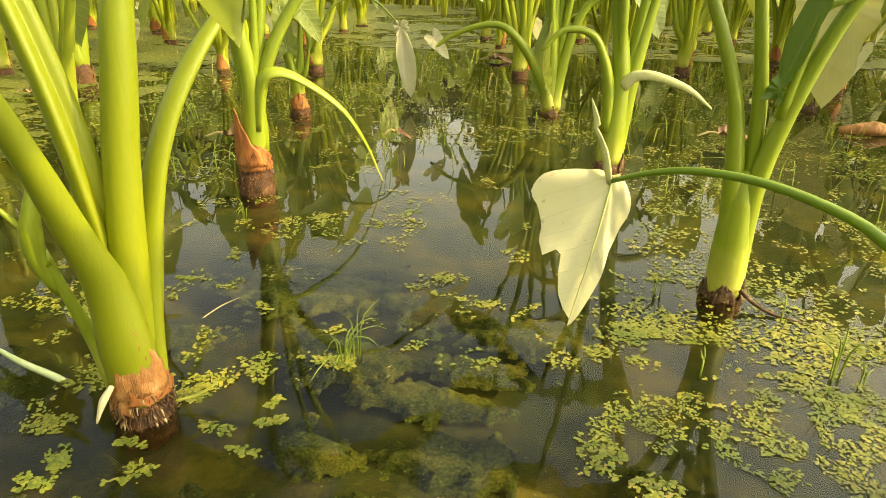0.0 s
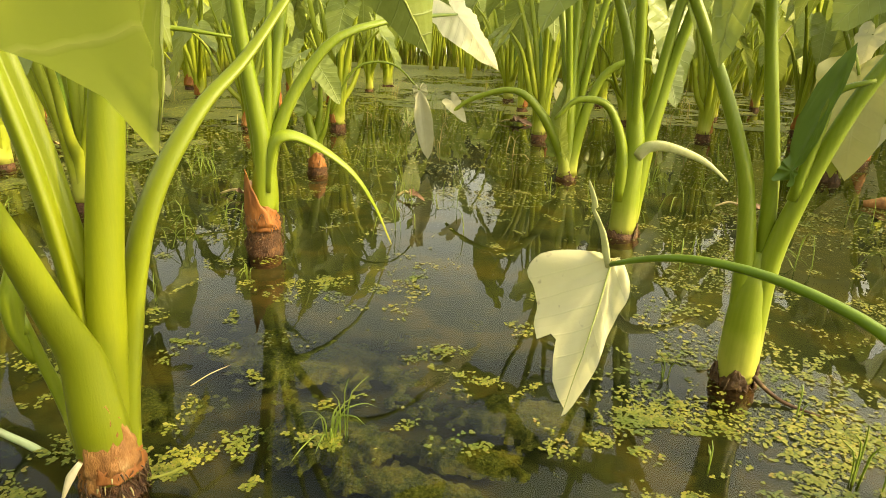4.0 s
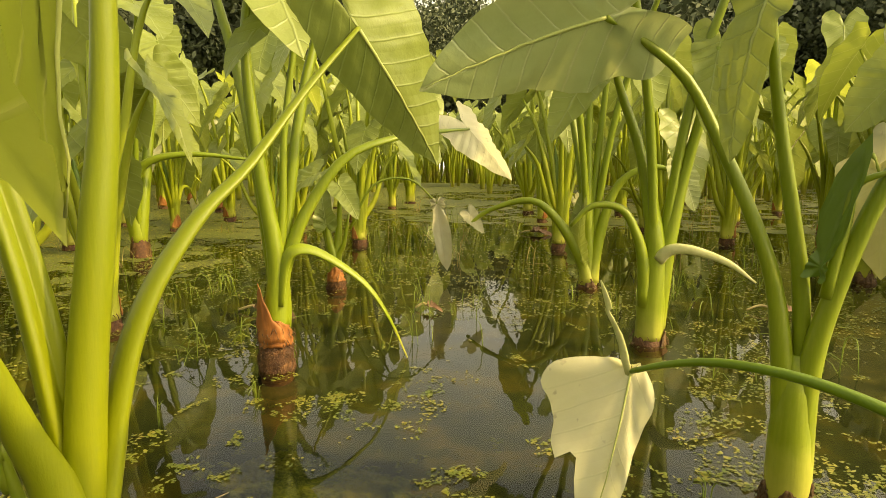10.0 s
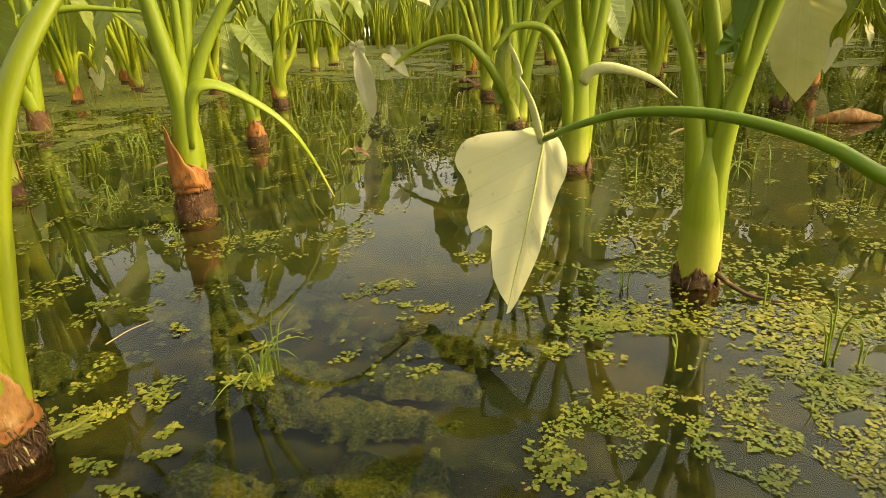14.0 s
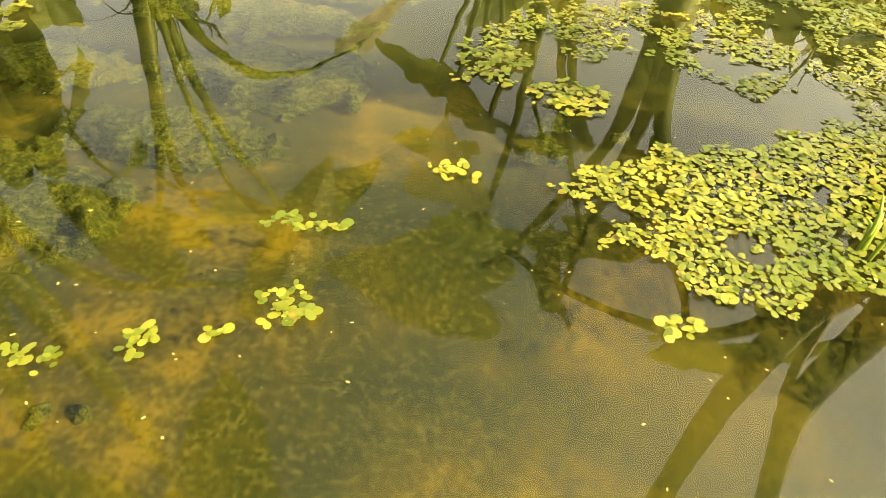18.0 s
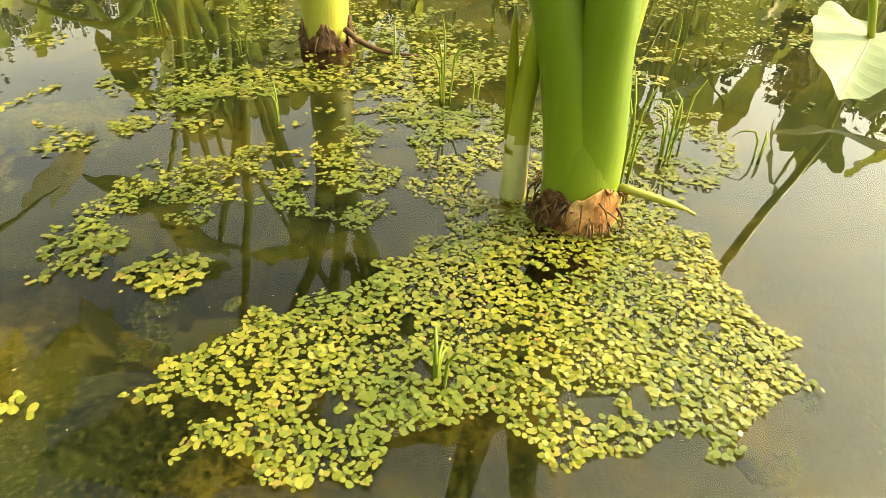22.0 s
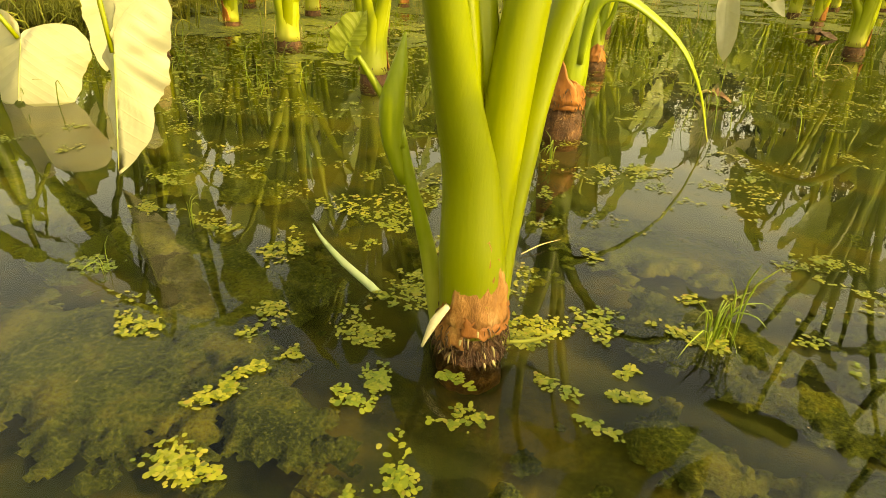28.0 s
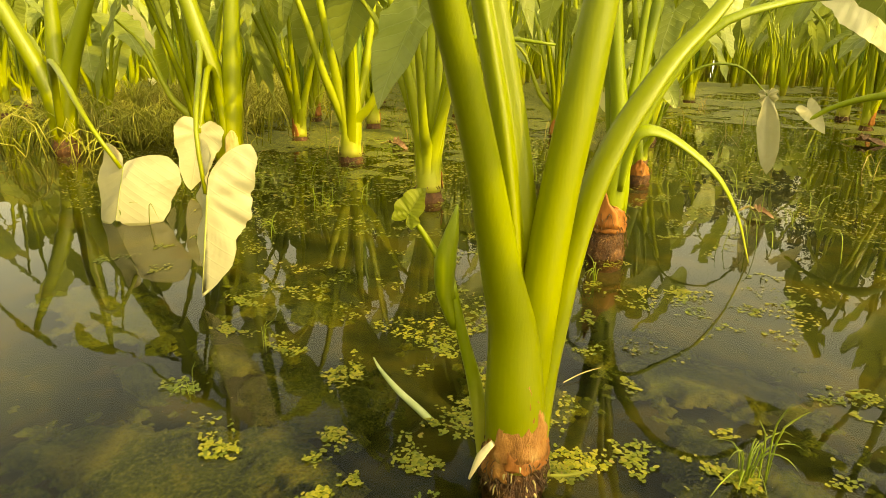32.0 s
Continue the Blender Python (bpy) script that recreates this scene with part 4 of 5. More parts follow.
def shaded_plant():
    """The plant whose drooping stalk carries the white leaf."""
    x, y = 0.675, 0.62
    p = taro(x, y, "taro plant with a thick green stem standing in duckweed")
    add_foot(p, x, y, 0.0285, 0.03, 61, False, 120)
    add_stalk(p, [(x, y, 0.0), (0.676, 0.621, 0.03), (0.676, 0.624, 0.06), (0.675, 0.63, 0.095), (0.673, 0.636, 0.12)], (0.0262, 0.0268, 0.025, 0.017, 0.004), STALK_SHADED, "stem_base", "thick green stem base", n=18, sides=22)
    add_stalk(p, [(x - 0.002, y, 0.01), (0.672, 0.625, 0.05), (0.661, 0.632, 0.11), (0.645, 0.642, 0.17), (0.63, 0.65, 0.24), (0.6, 0.64, 0.42), (0.57, 0.58, 0.7), (0.58, 0.48, 0.92)], (0.0255, 0.025, 0.021, 0.018, 0.0165, 0.015, 0.012, 0.007), STALK_SHADED, n=28, sides=20, groove=0.4, facing=0.3)
    add_stalk(p, [(x + 0.004, y, 0.01), (0.68, 0.62, 0.06), (0.677, 0.618, 0.12), (0.674, 0.616, 0.18), (0.674, 0.63, 0.35), (0.73, 0.63, 0.6), (0.82, 0.6, 0.85)], (0.0255, 0.0232, 0.0185, 0.0165, 0.0145, 0.012, 0.008), STALK_SHADED, n=24, sides=20, groove=0.3, facing=2.0)
    add_stalk(p, [(0.672, 0.64, 0.04), (0.66, 0.655, 0.12), (0.635, 0.66, 0.2), (0.6, 0.655, 0.25), (0.554, 0.649, 0.268), (0.514, 0.672, 0.29), (0.45, 0.707, 0.305), (0.39, 0.742, 0.303), (0.345, 0.769, 0.289), (0.308, 0.791, 0.27)],
              (0.011, 0.01, 0.009, 0.0075, 0.0062, 0.0053, 0.0048, 0.0042, 0.0036, 0.003), STALK_SHADED, n=34, sides=10, label="long stalk bent over towards the water")
    add_leaf(p, (0.308, 0.791, 0.268), (0.283, 0.725, 0.11), (-0.08, -0.92, 0.4), LEAF_PALE, None, "pale dying leaf hanging tip down, torn on one side", rib=0.0013,
             fold=0.1, droop=0.14, wave=0.05, quilt=0.15, seed=21, ragged=0.9, bite=((0.42, 0.24, 0.07), (0.33, 0.1, 0.1)), tilt=(14, 24), lop=(0.95, 0.27), knots=WHITE_EDGE)
    add_stalk(p, [(0.306, 0.791, 0.265), (0.3, 0.789, 0.29), (0.292, 0.788, 0.315), (0.283, 0.79, 0.33), (0.284, 0.79, 0.337), (0.275, 0.791, 0.362)], (0.0035, 0.0045, 0.003, 0.002, 0.0045, 0.0006), LEAF_PALE_STALK, "withered_lobe", n=12, sides=7, flat=0.3, ripple=0.4)
    add_stalk(p, [(0.638, 0.655, -0.01), (0.637, 0.656, 0.055)], (0.0105, 0.0092), LEAF_PALE_STALK, "shoot_base", "pale yellow shoot base", n=6)
    add_stalk(p, [(0.637, 0.656, 0.04), (0.638, 0.655, 0.075), (0.643, 0.652, 0.125), (0.652, 0.648, 0.18), (0.665, 0.66, 0.3), (0.675, 0.64, 0.4)], (0.0095, 0.0085, 0.0075, 0.007, 0.006, 0.004), STALK, "side_shoot", n=16)
    add_stalk(p, [(0.632, 0.658, 0.05), (0.63, 0.66, 0.1), (0.628, 0.66, 0.145)], (0.005, 0.0045, 0.001), STALK_SUN, "leaf_spike", n=8, sides=8)
    add_leaf(p, (0.58, 0.48, 0.92), (0.6, 0.2, 0.85), (-0.2, -0.3, 0.9), LEAF, 0.26, seed=22)
    add_leaf(p, (0.82, 0.6, 0.85), (1.02, 0.55, 0.75), (0.3, -0.1, 0.9), LEAF, 0.28, seed=23)
    add_stalk(p, [(0.69, 0.64, 0.08), (0.75, 0.68, 0.27), (0.92, 0.78, 0.34), (1.06, 0.86, 0.24), (1.11, 0.83, 0.055)], (0.013, 0.011, 0.009, 0.007, 0.004), n=18, sides=8)
    add_leaf(p, (1.11, 0.83, 0.055), (0.97, 0.71, 0.012), (-0.12, -0.25, 0.95), LEAF_MINT, 0.118, "pale green leaf drooping to the water", rib=0.0012, wide=1.1, lobe=0.35, droop=0.2, quilt=0.12, wave=0.03, seed=47)
    add_stalk(p, [(0.7, 0.605, 0.03), (0.722, 0.592, 0.026), (0.74, 0.586, 0.02), (0.752, 0.584, 0.014)], (0.0035, 0.003, 0.002, 0.001), GRASS_DRY, "loose_root", n=10, sides=8)
    sheath_scale(p, x, y, 0.031, radians(-75), 1.1, -0.005, 0.036, 2.0, blunt=2.2)
    sheath_scale(p, x, y, 0.031, radians(-150), 0.7, -0.005, 0.03, 4.0, blunt=2.2, mat=CORM)




def dying_plant():
    """The plant at the edge of the open water with bleached leaves hanging to the surface."""
    x, y = -1.83, 1.31
    p = taro(x, y, "yellowing taro plant with bleached leaves hanging to the water")
    add_foot(p, x, y, 0.045, 0.05, 71)
    sheath_scale(p, x, y, 0.048, radians(-20), 0.5, 0.04, 0.16, 5.0, 0.012, blunt=2.5, mat=STRAW)
    for pts, r in (
        ([(x, y, 0.02), (-1.84, 1.32, 0.2), (-1.89, 1.28, 0.45), (-1.96, 1.25, 0.7), (-2.0, 1.2, 0.9)], (0.045, 0.04, 0.032, 0.024, 0.01)),
        ([(x, y, 0.03), (-1.82, 1.33, 0.25), (-1.81, 1.35, 0.5), (-1.8, 1.37, 0.75), (-1.74, 1.36, 0.95)], (0.04, 0.035, 0.026, 0.02, 0.01)),
        ([(x - 0.02, y - 0.02, 0.05), (-1.88, 1.27, 0.22), (-1.78, 1.22, 0.36), (-1.55, 1.07, 0.43), (-1.24, 0.89, 0.42), (-1.0, 0.74, 0.38), (-0.89, 0.66, 0.3), (-0.869, 0.652, 0.195)], (0.02, 0.015, 0.011, 0.008, 0.006, 0.005, 0.004, 0.0035)),
        ([(x + 0.01, y - 0.01, 0.05), (-1.82, 1.28, 0.3), (-1.76, 1.22, 0.36), (-1.67, 1.14, 0.28), (-1.645, 1.1, 0.18)], (0.016, 0.014, 0.01, 0.008, 0.005)),
    ):
        add_stalk(p, pts, r, STALK_SUN, n=22, sides=10)
    add_leaf(p, (-0.864, 0.652, 0.193), (-0.878, 0.628, 0.004), (0.84, -0.5, 0.2), LEAF_DEAD, None, "bleached leaf hanging with its tip on the water, folded along its midrib", rib=0.002, wide=0.8, lobe=0.62, fold=0.05, droop=0.08, wave=0.03, quilt=0.6, seed=24, tilt=(75, 0), lop=(0.5, 1.0), bite=((-0.62, 0.1, 0.08), (-1.0, 0.07, 0.07), (-1.7, 0.1, 0.1)))
    add_leaf(p, (-1.645, 1.1, 0.18), (-1.66, 1.06, 0.01), (0.75, -0.6, 0.2), LEAF_DEAD, None, "bleached hanging leaf", wide=0.8, lobe=0.3, droop=0.1, quilt=0.3, seed=25)
    add_leaf(p, (-2.0, 1.2, 0.9), (-2.1, 1.0, 0.75), (0.1, -0.6, 0.8), LEAF_SUNLIT, 0.28, seed=26)
    add_leaf(p, (-1.74, 1.36, 0.95), (-1.55, 1.4, 0.85), (0.4, -0.3, 0.8), LEAF_SUNLIT, 0.28, seed=27)


def edge_plant():
    x, y = -2.75, 1.14
    p = taro(x, y, "sunlit taro plant beside a grass mound, one leaf in the water")
    add_foot(p, x, y, 0.05, 0.08, 81)
    for pts, r in (
        ([(x, y, 0.04), (-2.78, 1.12, 0.25), (-2.9, 1.05, 0.55), (-3.05, 0.98, 0.85)], (0.05, 0.04, 0.03, 0.012)),
        ([(x, y, 0.04), (-2.75, 1.15, 0.3), (-2.77, 1.18, 0.6), (-2.8, 1.2, 0.95)], (0.045, 0.036, 0.026, 0.01)),
        ([(x, y, 0.04), (-2.72, 1.18, 0.3), (-2.62, 1.26, 0.6), (-2.5, 1.34, 0.9)], (0.045, 0.036, 0.026, 0.01)),
        ([(x + 0.02, y - 0.02, 0.06), (-2.6, 1.08, 0.3), (-2.3, 0.97, 0.37), (-1.85, 0.83, 0.34), (-1.56, 0.76, 0.25), (-1.489, 0.792, 0.139)], (0.016, 0.014, 0.01, 0.008, 0.006, 0.005)),
    ):
        add_stalk(p, pts, r, STALK_SUN, n=18, sides=10)
    add_leaf(p, (-1.486, 0.795, 0.136), (-1.5, 0.765, 0.008), (0.72, -0.62, 0.45), LEAF_DEAD, None, "bleached leaf drooping onto the water", wide=2.0, lobe=0.28, fold=-0.12, rib=0.0015, droop=0.15, wave=0.02, quilt=0.15, seed=28, lop=(0.72, 1.0), tilt=(25, 5))
    for at, tip, k in (((-3.05, 0.98, 0.85), (-3.2, 0.8, 0.65), 29), ((-2.8, 1.2, 0.95), (-2.7, 1.0, 0.78), 30), ((-2.5, 1.34, 0.9), (-2.3, 1.3, 0.75), 31)):
        add_leaf(p, at, tip, (0.3, -0.5, 0.8), LEAF_SUNLIT, 0.28, seed=k)


def yellow_leaf_plant():
    x, y = 1.13, 2.8
    p = taro(x, y, "taro plant with one yellowing leaf hanging down to the water")
    add_foot(p, x, y, 0.036, 0.04, 91)
    for pts, r in (
        ([(x, y, 0.02), (1.15, 2.8, 0.2), (1.22, 2.8, 0.5), (1.21, 2.81, 0.7), (1.175, 2.81, 0.746)], (0.036, 0.03, 0.018, 0.012, 0.007)),
        ([(x, y, 0.02), (1.12, 2.79, 0.2), (1.09, 2.79, 0.4), (1.1, 2.77, 0.47), (1.127, 2.756, 0.4)], (0.03, 0.024, 0.014, 0.009, 0.005)),
        ([(x, y, 0.02), (1.16, 2.8, 0.25), (1.3, 2.82, 0.6), (1.45, 2.82, 0.85)], (0.034, 0.028, 0.018, 0.008)),
    ):
        add_stalk(p, pts, r, n=18, sides=10)
    add_leaf(p, (1.175, 2.81, 0.746), (1.049, 2.84, 0.59), (-0.2, -0.8, 0.6), LEAF, 0.25, wide=1.0, droop=0.2, seed=41)
    add_leaf(p, (1.127, 2.756, 0.4), (1.16, 2.745, 0.012), (-0.1, -0.95, 0.2), LEAF_YELLOW, None, "pale yellowing leaf hanging straight down", wide=0.75, lobe=0.2, droop=0.05, wave=0.04, seed=42)
    add_leaf(p, (1.45, 2.82, 0.85), (1.55, 2.65, 0.72), (0.1, -0.6, 0.8), LEAF, 0.27, seed=43)


def arch_plant():
    x, y = -1.87, 2.46
    p = taro(x, y, "taro plant with a brown foot and one dark arching stalk")
    add_foot(p, x, y, 0.042, 0.09, 95)
    for pts, r in (
        ([(x, y, 0.06), (-1.88, 2.45, 0.25), (-1.8, 2.44, 0.42), (-1.62, 2.52, 0.47), (-1.35, 2.66, 0.44)], (0.034, 0.03, 0.02, 0.013, 0.006)),
        ([(x, y, 0.06), (-1.9, 2.45, 0.3), (-1.82, 2.44, 0.6), (-1.66, 2.43, 0.81)], (0.036, 0.03, 0.02, 0.008)),
        ([(x, y, 0.06), (-1.92, 2.48, 0.3), (-2.02, 2.5, 0.6), (-2.12, 2.5, 0.9)], (0.036, 0.03, 0.02, 0.008)),
        ([(x, y, 0.06), (-1.86, 2.5, 0.3), (-1.86, 2.58, 0.65), (-1.83, 2.62, 0.98)], (0.034, 0.028, 0.018, 0.008)),
    ):
        add_stalk(p, pts, r, n=18, sides=10)
    high_leaf(p, (-1.87, 2.46, 0.1), (-1.6, 2.25, 1.05), (-1.35, 2.1, 0.95), 78, 0.32)
    add_leaf(p, (-1.66, 2.43, 0.81), (-1.53, 2.5, 0.62), (0.35, -0.7, 0.6), LEAF, 0.26, wide=0.8, seed=44)
    add_leaf(p, (-2.12, 2.5, 0.9), (-2.2, 2.3, 0.75), (0, -0.7, 0.7), LEAF, 0.28, seed=45)
    add_leaf(p, (-1.83, 2.62, 0.98), (-1.7, 2.5, 0.85), (0.3, -0.6, 0.8), LEAF, 0.28, seed=46)


yellow_leaf_plant()
arch_plant()
dying_plant()
edge_plant()
big_plant()
right_plant()
brown_foot_plant()
middle_plant()
behind_plant()
shaded_plant()

# ---- the field behind ----


def field_plant(seed):
    """A whole plant of the field, 0.6 to 0.95 m tall, at the origin."""
    rng = random.Random(seed)
    p = thing("taro_plant", "green taro plant with upright stalks and drooping arrow-shaped leaves", "taro plant", GROUP)
    r = rng.uniform(0.028, 0.036)
    top = rng.uniform(0.015, 0.055)
    add_foot(p, 0, 0, r, top, seed, False, 30)
    if seed % 2 == 0:
        sheath_scale(p, 0, 0, r * 1.1, rng.uniform(0, 6), 1.2, top * 0.6, top + 0.06, seed, mat=SHEATH_DARK)
    add_stalk(p, [(0, 0, top * 0.5), (0, 0, 0.07), (0.003, 0, 0.12), (0.004, 0, 0.17)], (r, r * 0.95, r * 0.8, r * 0.45), STALK_FIELD_LIT, "stem_base", "pale stem base", n=8, sides=10)
    k = rng.randint(8, 10)
    for i in range(k):
        a = i * 2.4 + rng.uniform(-0.4, 0.4)
        h = rng.uniform(0.68, 0.98) if i < 4 else rng.uniform(0.4, 0.66)
        out = rng.uniform(0.06, 0.26) if i else 0.04
        c, s = math.cos(a), math.sin(a)
        low = i == k - 1 and seed % 3 == 0
        if low:
            pts = [(c * 0.01, s * 0.01, 0.04), (c * 0.04, s * 0.04, 0.14), (c * 0.11, s * 0.11, 0.24), (c * 0.21, s * 0.21, 0.23), (c * 0.29, s * 0.29, 0.13)]
        else:
            bow = rng.uniform(0.25, 0.45)
            pts = [(c * r * 0.3, s * r * 0.3, 0.05), (c * r * 0.6, s * r * 0.6, 0.13), (c * out * bow, s * out * bow, h * 0.45), (c * out * 0.72, s * out * 0.72, h * 0.82), (c * out * 1.1, s * out * 1.1, h)]
        mat = STALK_SUN if rng.random() < 0.25 else STALK_FIELD_LIT
        add_stalk(p, pts, (r * 0.62, r * 0.52, r * 0.36, r * 0.25, r * 0.13), mat, n=12, sides=8)
        end = pts[-1]
        b = a + rng.uniform(-0.7, 0.7)
        length = rng.uniform(0.2, 0.3) * (0.5 if low else 1 if i < 5 else 0.65)
        dive = rng.uniform(0.4, 2.2)
        tip = (end[0] + math.cos(b), end[1] + math.sin(b), end[2] - dive)
        mat = LEAF_PALE if low else (LEAF_SUNLIT if rng.random() < 0.12 else LEAF_PALE if rng.random() < 0.02 else LEAF)
        add_leaf(p, end, tip, (math.cos(b) * 0.6, math.sin(b) * 0.6, 0.8), mat, length, detail=0, wide=rng.uniform(0.65, 0.9), lobe=rng.uniform(0.4, 0.55), fold=rng.uniform(0.1, 0.35), droop=rng.uniform(0.2, 0.6), wave=0.03, seed=seed * 7 + i)
    a = rng.uniform(0, 6.28)
    c, s = math.cos(a), math.sin(a)
    add_stalk(p, [(c * 0.01, s * 0.01, 0.08), (c * 0.02, s * 0.02, 0.22), (c * 0.03, s * 0.03, 0.32), (c * 0.045, s * 0.045, 0.45)], (r * 0.4, r * 0.3, r * 0.4, 0.001), LEAF_SPEAR, "rolled_leaf", n=10, sides=7)
    return p


FIELD = [field_plant(100 + i) for i in range(9)]
used = []


def channel(x, y):
    """How far a place lies from the open strip of water that runs through the field."""
    return abs((x + 0.22) + 0.29 * (y - 1.88)) if 1.5 < y < 8.0 else 9.0


def place(x, y, k, turn, size):
    m = pose(x, y, 0, 0, 0, turn)
    NEAR.append((x, y))
    if k not in used:
        used.append(k)
        FIELD[k].matrix_world = m @ Matrix.Diagonal((size, size, size, 1))
    else:
        copy_thing(FIELD[k], m).scale = (size, size, size)


PLACED = [(-2.36, 3.27, 2), (-5.1, 5.5, 3), (-2.83, 4.33, 4), (-1.06, 3.1, 6), (-0.3, 4.35, 8),
          (0.92, 4.6, 0), (-1.72, 1.77, 3), (2.6, 2.2, 2), (3.4, 1.6, 4), (-4.07, 3.34, 5), (-0.05, 3.25, 6)]


def young_plant(x, y):
    """A small shoot with its first leaves still half folded."""
    NEAR.append((x, y))
    p = thing("taro_plant", "small young taro plant with half-open leaves and a brown foot", "taro plant", GROUP)
    add_foot(p, x, y, 0.032, 0.06, 97, False, 60)
    sheath_scale(p, x, y, 0.034, -1.2, 1.2, 0.03, 0.085, 3.0, mat=SHEATH_DARK)
    for dx, dy, h, r in ((-0.03, -0.02, 0.3, 0.016), (0.02, 0.01, 0.36, 0.014), (0.06, -0.01, 0.27, 0.01), (-0.09, 0.02, 0.4, 0.012)):
        add_stalk(p, [(x, y, 0.03), (x + dx * 0.2, y + dy * 0.2, 0.12), (x + dx * 0.6, y + dy * 0.6, h * 0.6), (x + dx, y + dy, h)], (r * 1.5, r * 1.2, r * 0.8, r * 0.4), STALK, n=12, sides=9)
    add_leaf(p, (x - 0.02, y - 0.03, 0.24), (x - 0.035, y - 0.05, 0.42), (0.3, -0.9, 0.1), LEAF, 0.17, "young leaf held upright", wide=0.5, lobe=0.25, fold=0.5, seed=61)
    add_leaf(p, (x + 0.02, y + 0.01, 0.36), (x + 0.1, y - 0.05, 0.3), (0.3, -0.6, 0.7), LEAF, 0.15, wide=0.7, seed=62)
    add_leaf(p, (x - 0.09, y + 0.02, 0.4), (x - 0.2, y - 0.05, 0.33), (-0.2, -0.6, 0.7), LEAF, 0.17, wide=0.8, seed=63)


young_plant(-0.705, 2.13)
spread = random.Random(77)
for x, y, k in PLACED:
    place(x, y, k, spread.uniform(0, 360), spread.uniform(1.0, 1.2))
FAR = []
for row in range(46):
    for col in range(68):
        x = -17 + col * 0.51 + spread.uniform(-0.2, 0.2) - 0.29 * (row * 0.48)
        y = 1.6 + row * 0.48 + spread.uniform(-0.18, 0.18)
        if abs(math.atan2(x - 0.2, y)) > radians(52) + (0.55 if x < 0 else 0):
            continue
        if channel(x, y) < 0.36 or min(math.hypot(x - a, y - b) for a, b in NEAR[-400:]) < 0.39 or (y < 2.6 and abs(x) < 1.0):
            continue
        if x > 0.9 and y < 2.4 or spread.random() < (0.14 if x > 0.6 else 0.06):
            continue
        if math.hypot(x, y) < 6.3:
            place(x, y, spread.randrange(9), spread.uniform(0, 360), spread.uniform(0.85, 1.15) + (0.12 if y > 3.2 else 0))
        else:
            FAR.append((x, y))


# unseen plants added behind the camera and to its left
for row in range(14):
    for col in range(34):
        x, y = -8 + col * 0.5 + spread.uniform(-0.18, 0.18), -6.2 + row * 0.5 + spread.uniform(-0.18, 0.18)
        if (y < -0.9 and x < 2.5) or (x < -1.3 and y < 0.1):
            FAR.append((x, y))


def far_field():
    """The plants too far off to tell apart, and the unseen ones added behind the camera."""
    rng = random.Random(5)
    stalks, sv, sf = 0, [], []
    lv, lf, luv = [], [], []
    shapes = [blade(0.26, 0.8, 0.5, 0.2, 0.5, 0.03, seed=i, rings=3, steps=14) for i in range(5)]
    for x, y in FAR:
        for i in range(6):
            a, h, out = rng.uniform(0, 6.283), rng.uniform(0.55, 1.05), rng.uniform(0.06, 0.28)
            c, s = math.cos(a), math.sin(a)
            end = (x + c * out, y + s * out, h)
            v, f = tube([(x, y, -0.02), (x + c * out * 0.3, y + s * out * 0.3, h * 0.5), end], (0.026, 0.011, 0.005), n=4, sides=5)
            o = len(sv)
            sv.extend(v)
            sf.extend(tuple(q + o for q in g) for g in f)
            b = a + rng.uniform(-0.8, 0.8)
            m = leaf_pose(end, (end[0] + math.cos(b), end[1] + math.sin(b), end[2] - rng.uniform(0.4, 2.0)), (math.cos(b) * 0.6, math.sin(b) * 0.6, 0.8))
            v, f, uv = rng.choice(shapes)
            o = len(lv)
            lv.extend(m @ Vector(q) for q in v)
            lf.extend(tuple(q + o for q in g) for g in f)
            luv.extend(uv)
    far = thing("distant_taro_field", "dense rows of distant green taro plants in the flooded field, and unseen rows added behind the camera", "taro field", kind="stuff")
    tagged(part("stalks", mesh_of("stalks", sv, sf, STALK_FIELD_LIT), far), kind="stuff")
    tagged(part("leaf_blades", mesh_of("leaf_blades", lv, lf, LEAF, luv), far), kind="stuff")


far_field()

# ---- floating weed ----


def frond_mesh(spots, rng, name):
    """Many small round floating fronds; spots: (x, y, size)."""
    base = np.array([(math.cos(a), math.sin(a)) for a in np.linspace(0, 2 * math.pi, 9)[:-1]])
    verts, faces = [], []
    for x, y, r in spots:
        k = rng.choice((1, 1, 2, 3)) if r < 0.0036 else rng.randint(1, 2)
        a0 = rng.uniform(0, 6.28)
        for j in range(k):
            a = a0 + j * 6.28 / k + rng.uniform(-0.4, 0.4)
            q = r * rng.uniform(0.55, 1.2)
            long, slim = rng.uniform(1.0, 1.35), rng.uniform(0.75, 0.95)
            c, s = math.cos(a), math.sin(a)
            cx, cy = x + math.cos(a) * q * 0.8, y + math.sin(a) * q * 0.8
            z = rng.uniform(0.0005, 0.0028)
            tx, ty = rng.gauss(0, 0.13), rng.gauss(0, 0.13)
            o = len(verts)
            verts.append((cx, cy, z + q * 0.06))
            for bx, by in base:
                u, v = bx * q * long, by * q * slim * (1 + 0.18 * bx)
                px, py = c * u - s * v, s * u + c * v
                verts.append((cx + px, cy + py, z + tx * px + ty * py))
            n = len(base)
            faces.extend((o, o + 1 + i, o + 1 + (i + 1) % n) for i in range(n))
    return mesh_of(name, verts, faces, DUCKWEED)


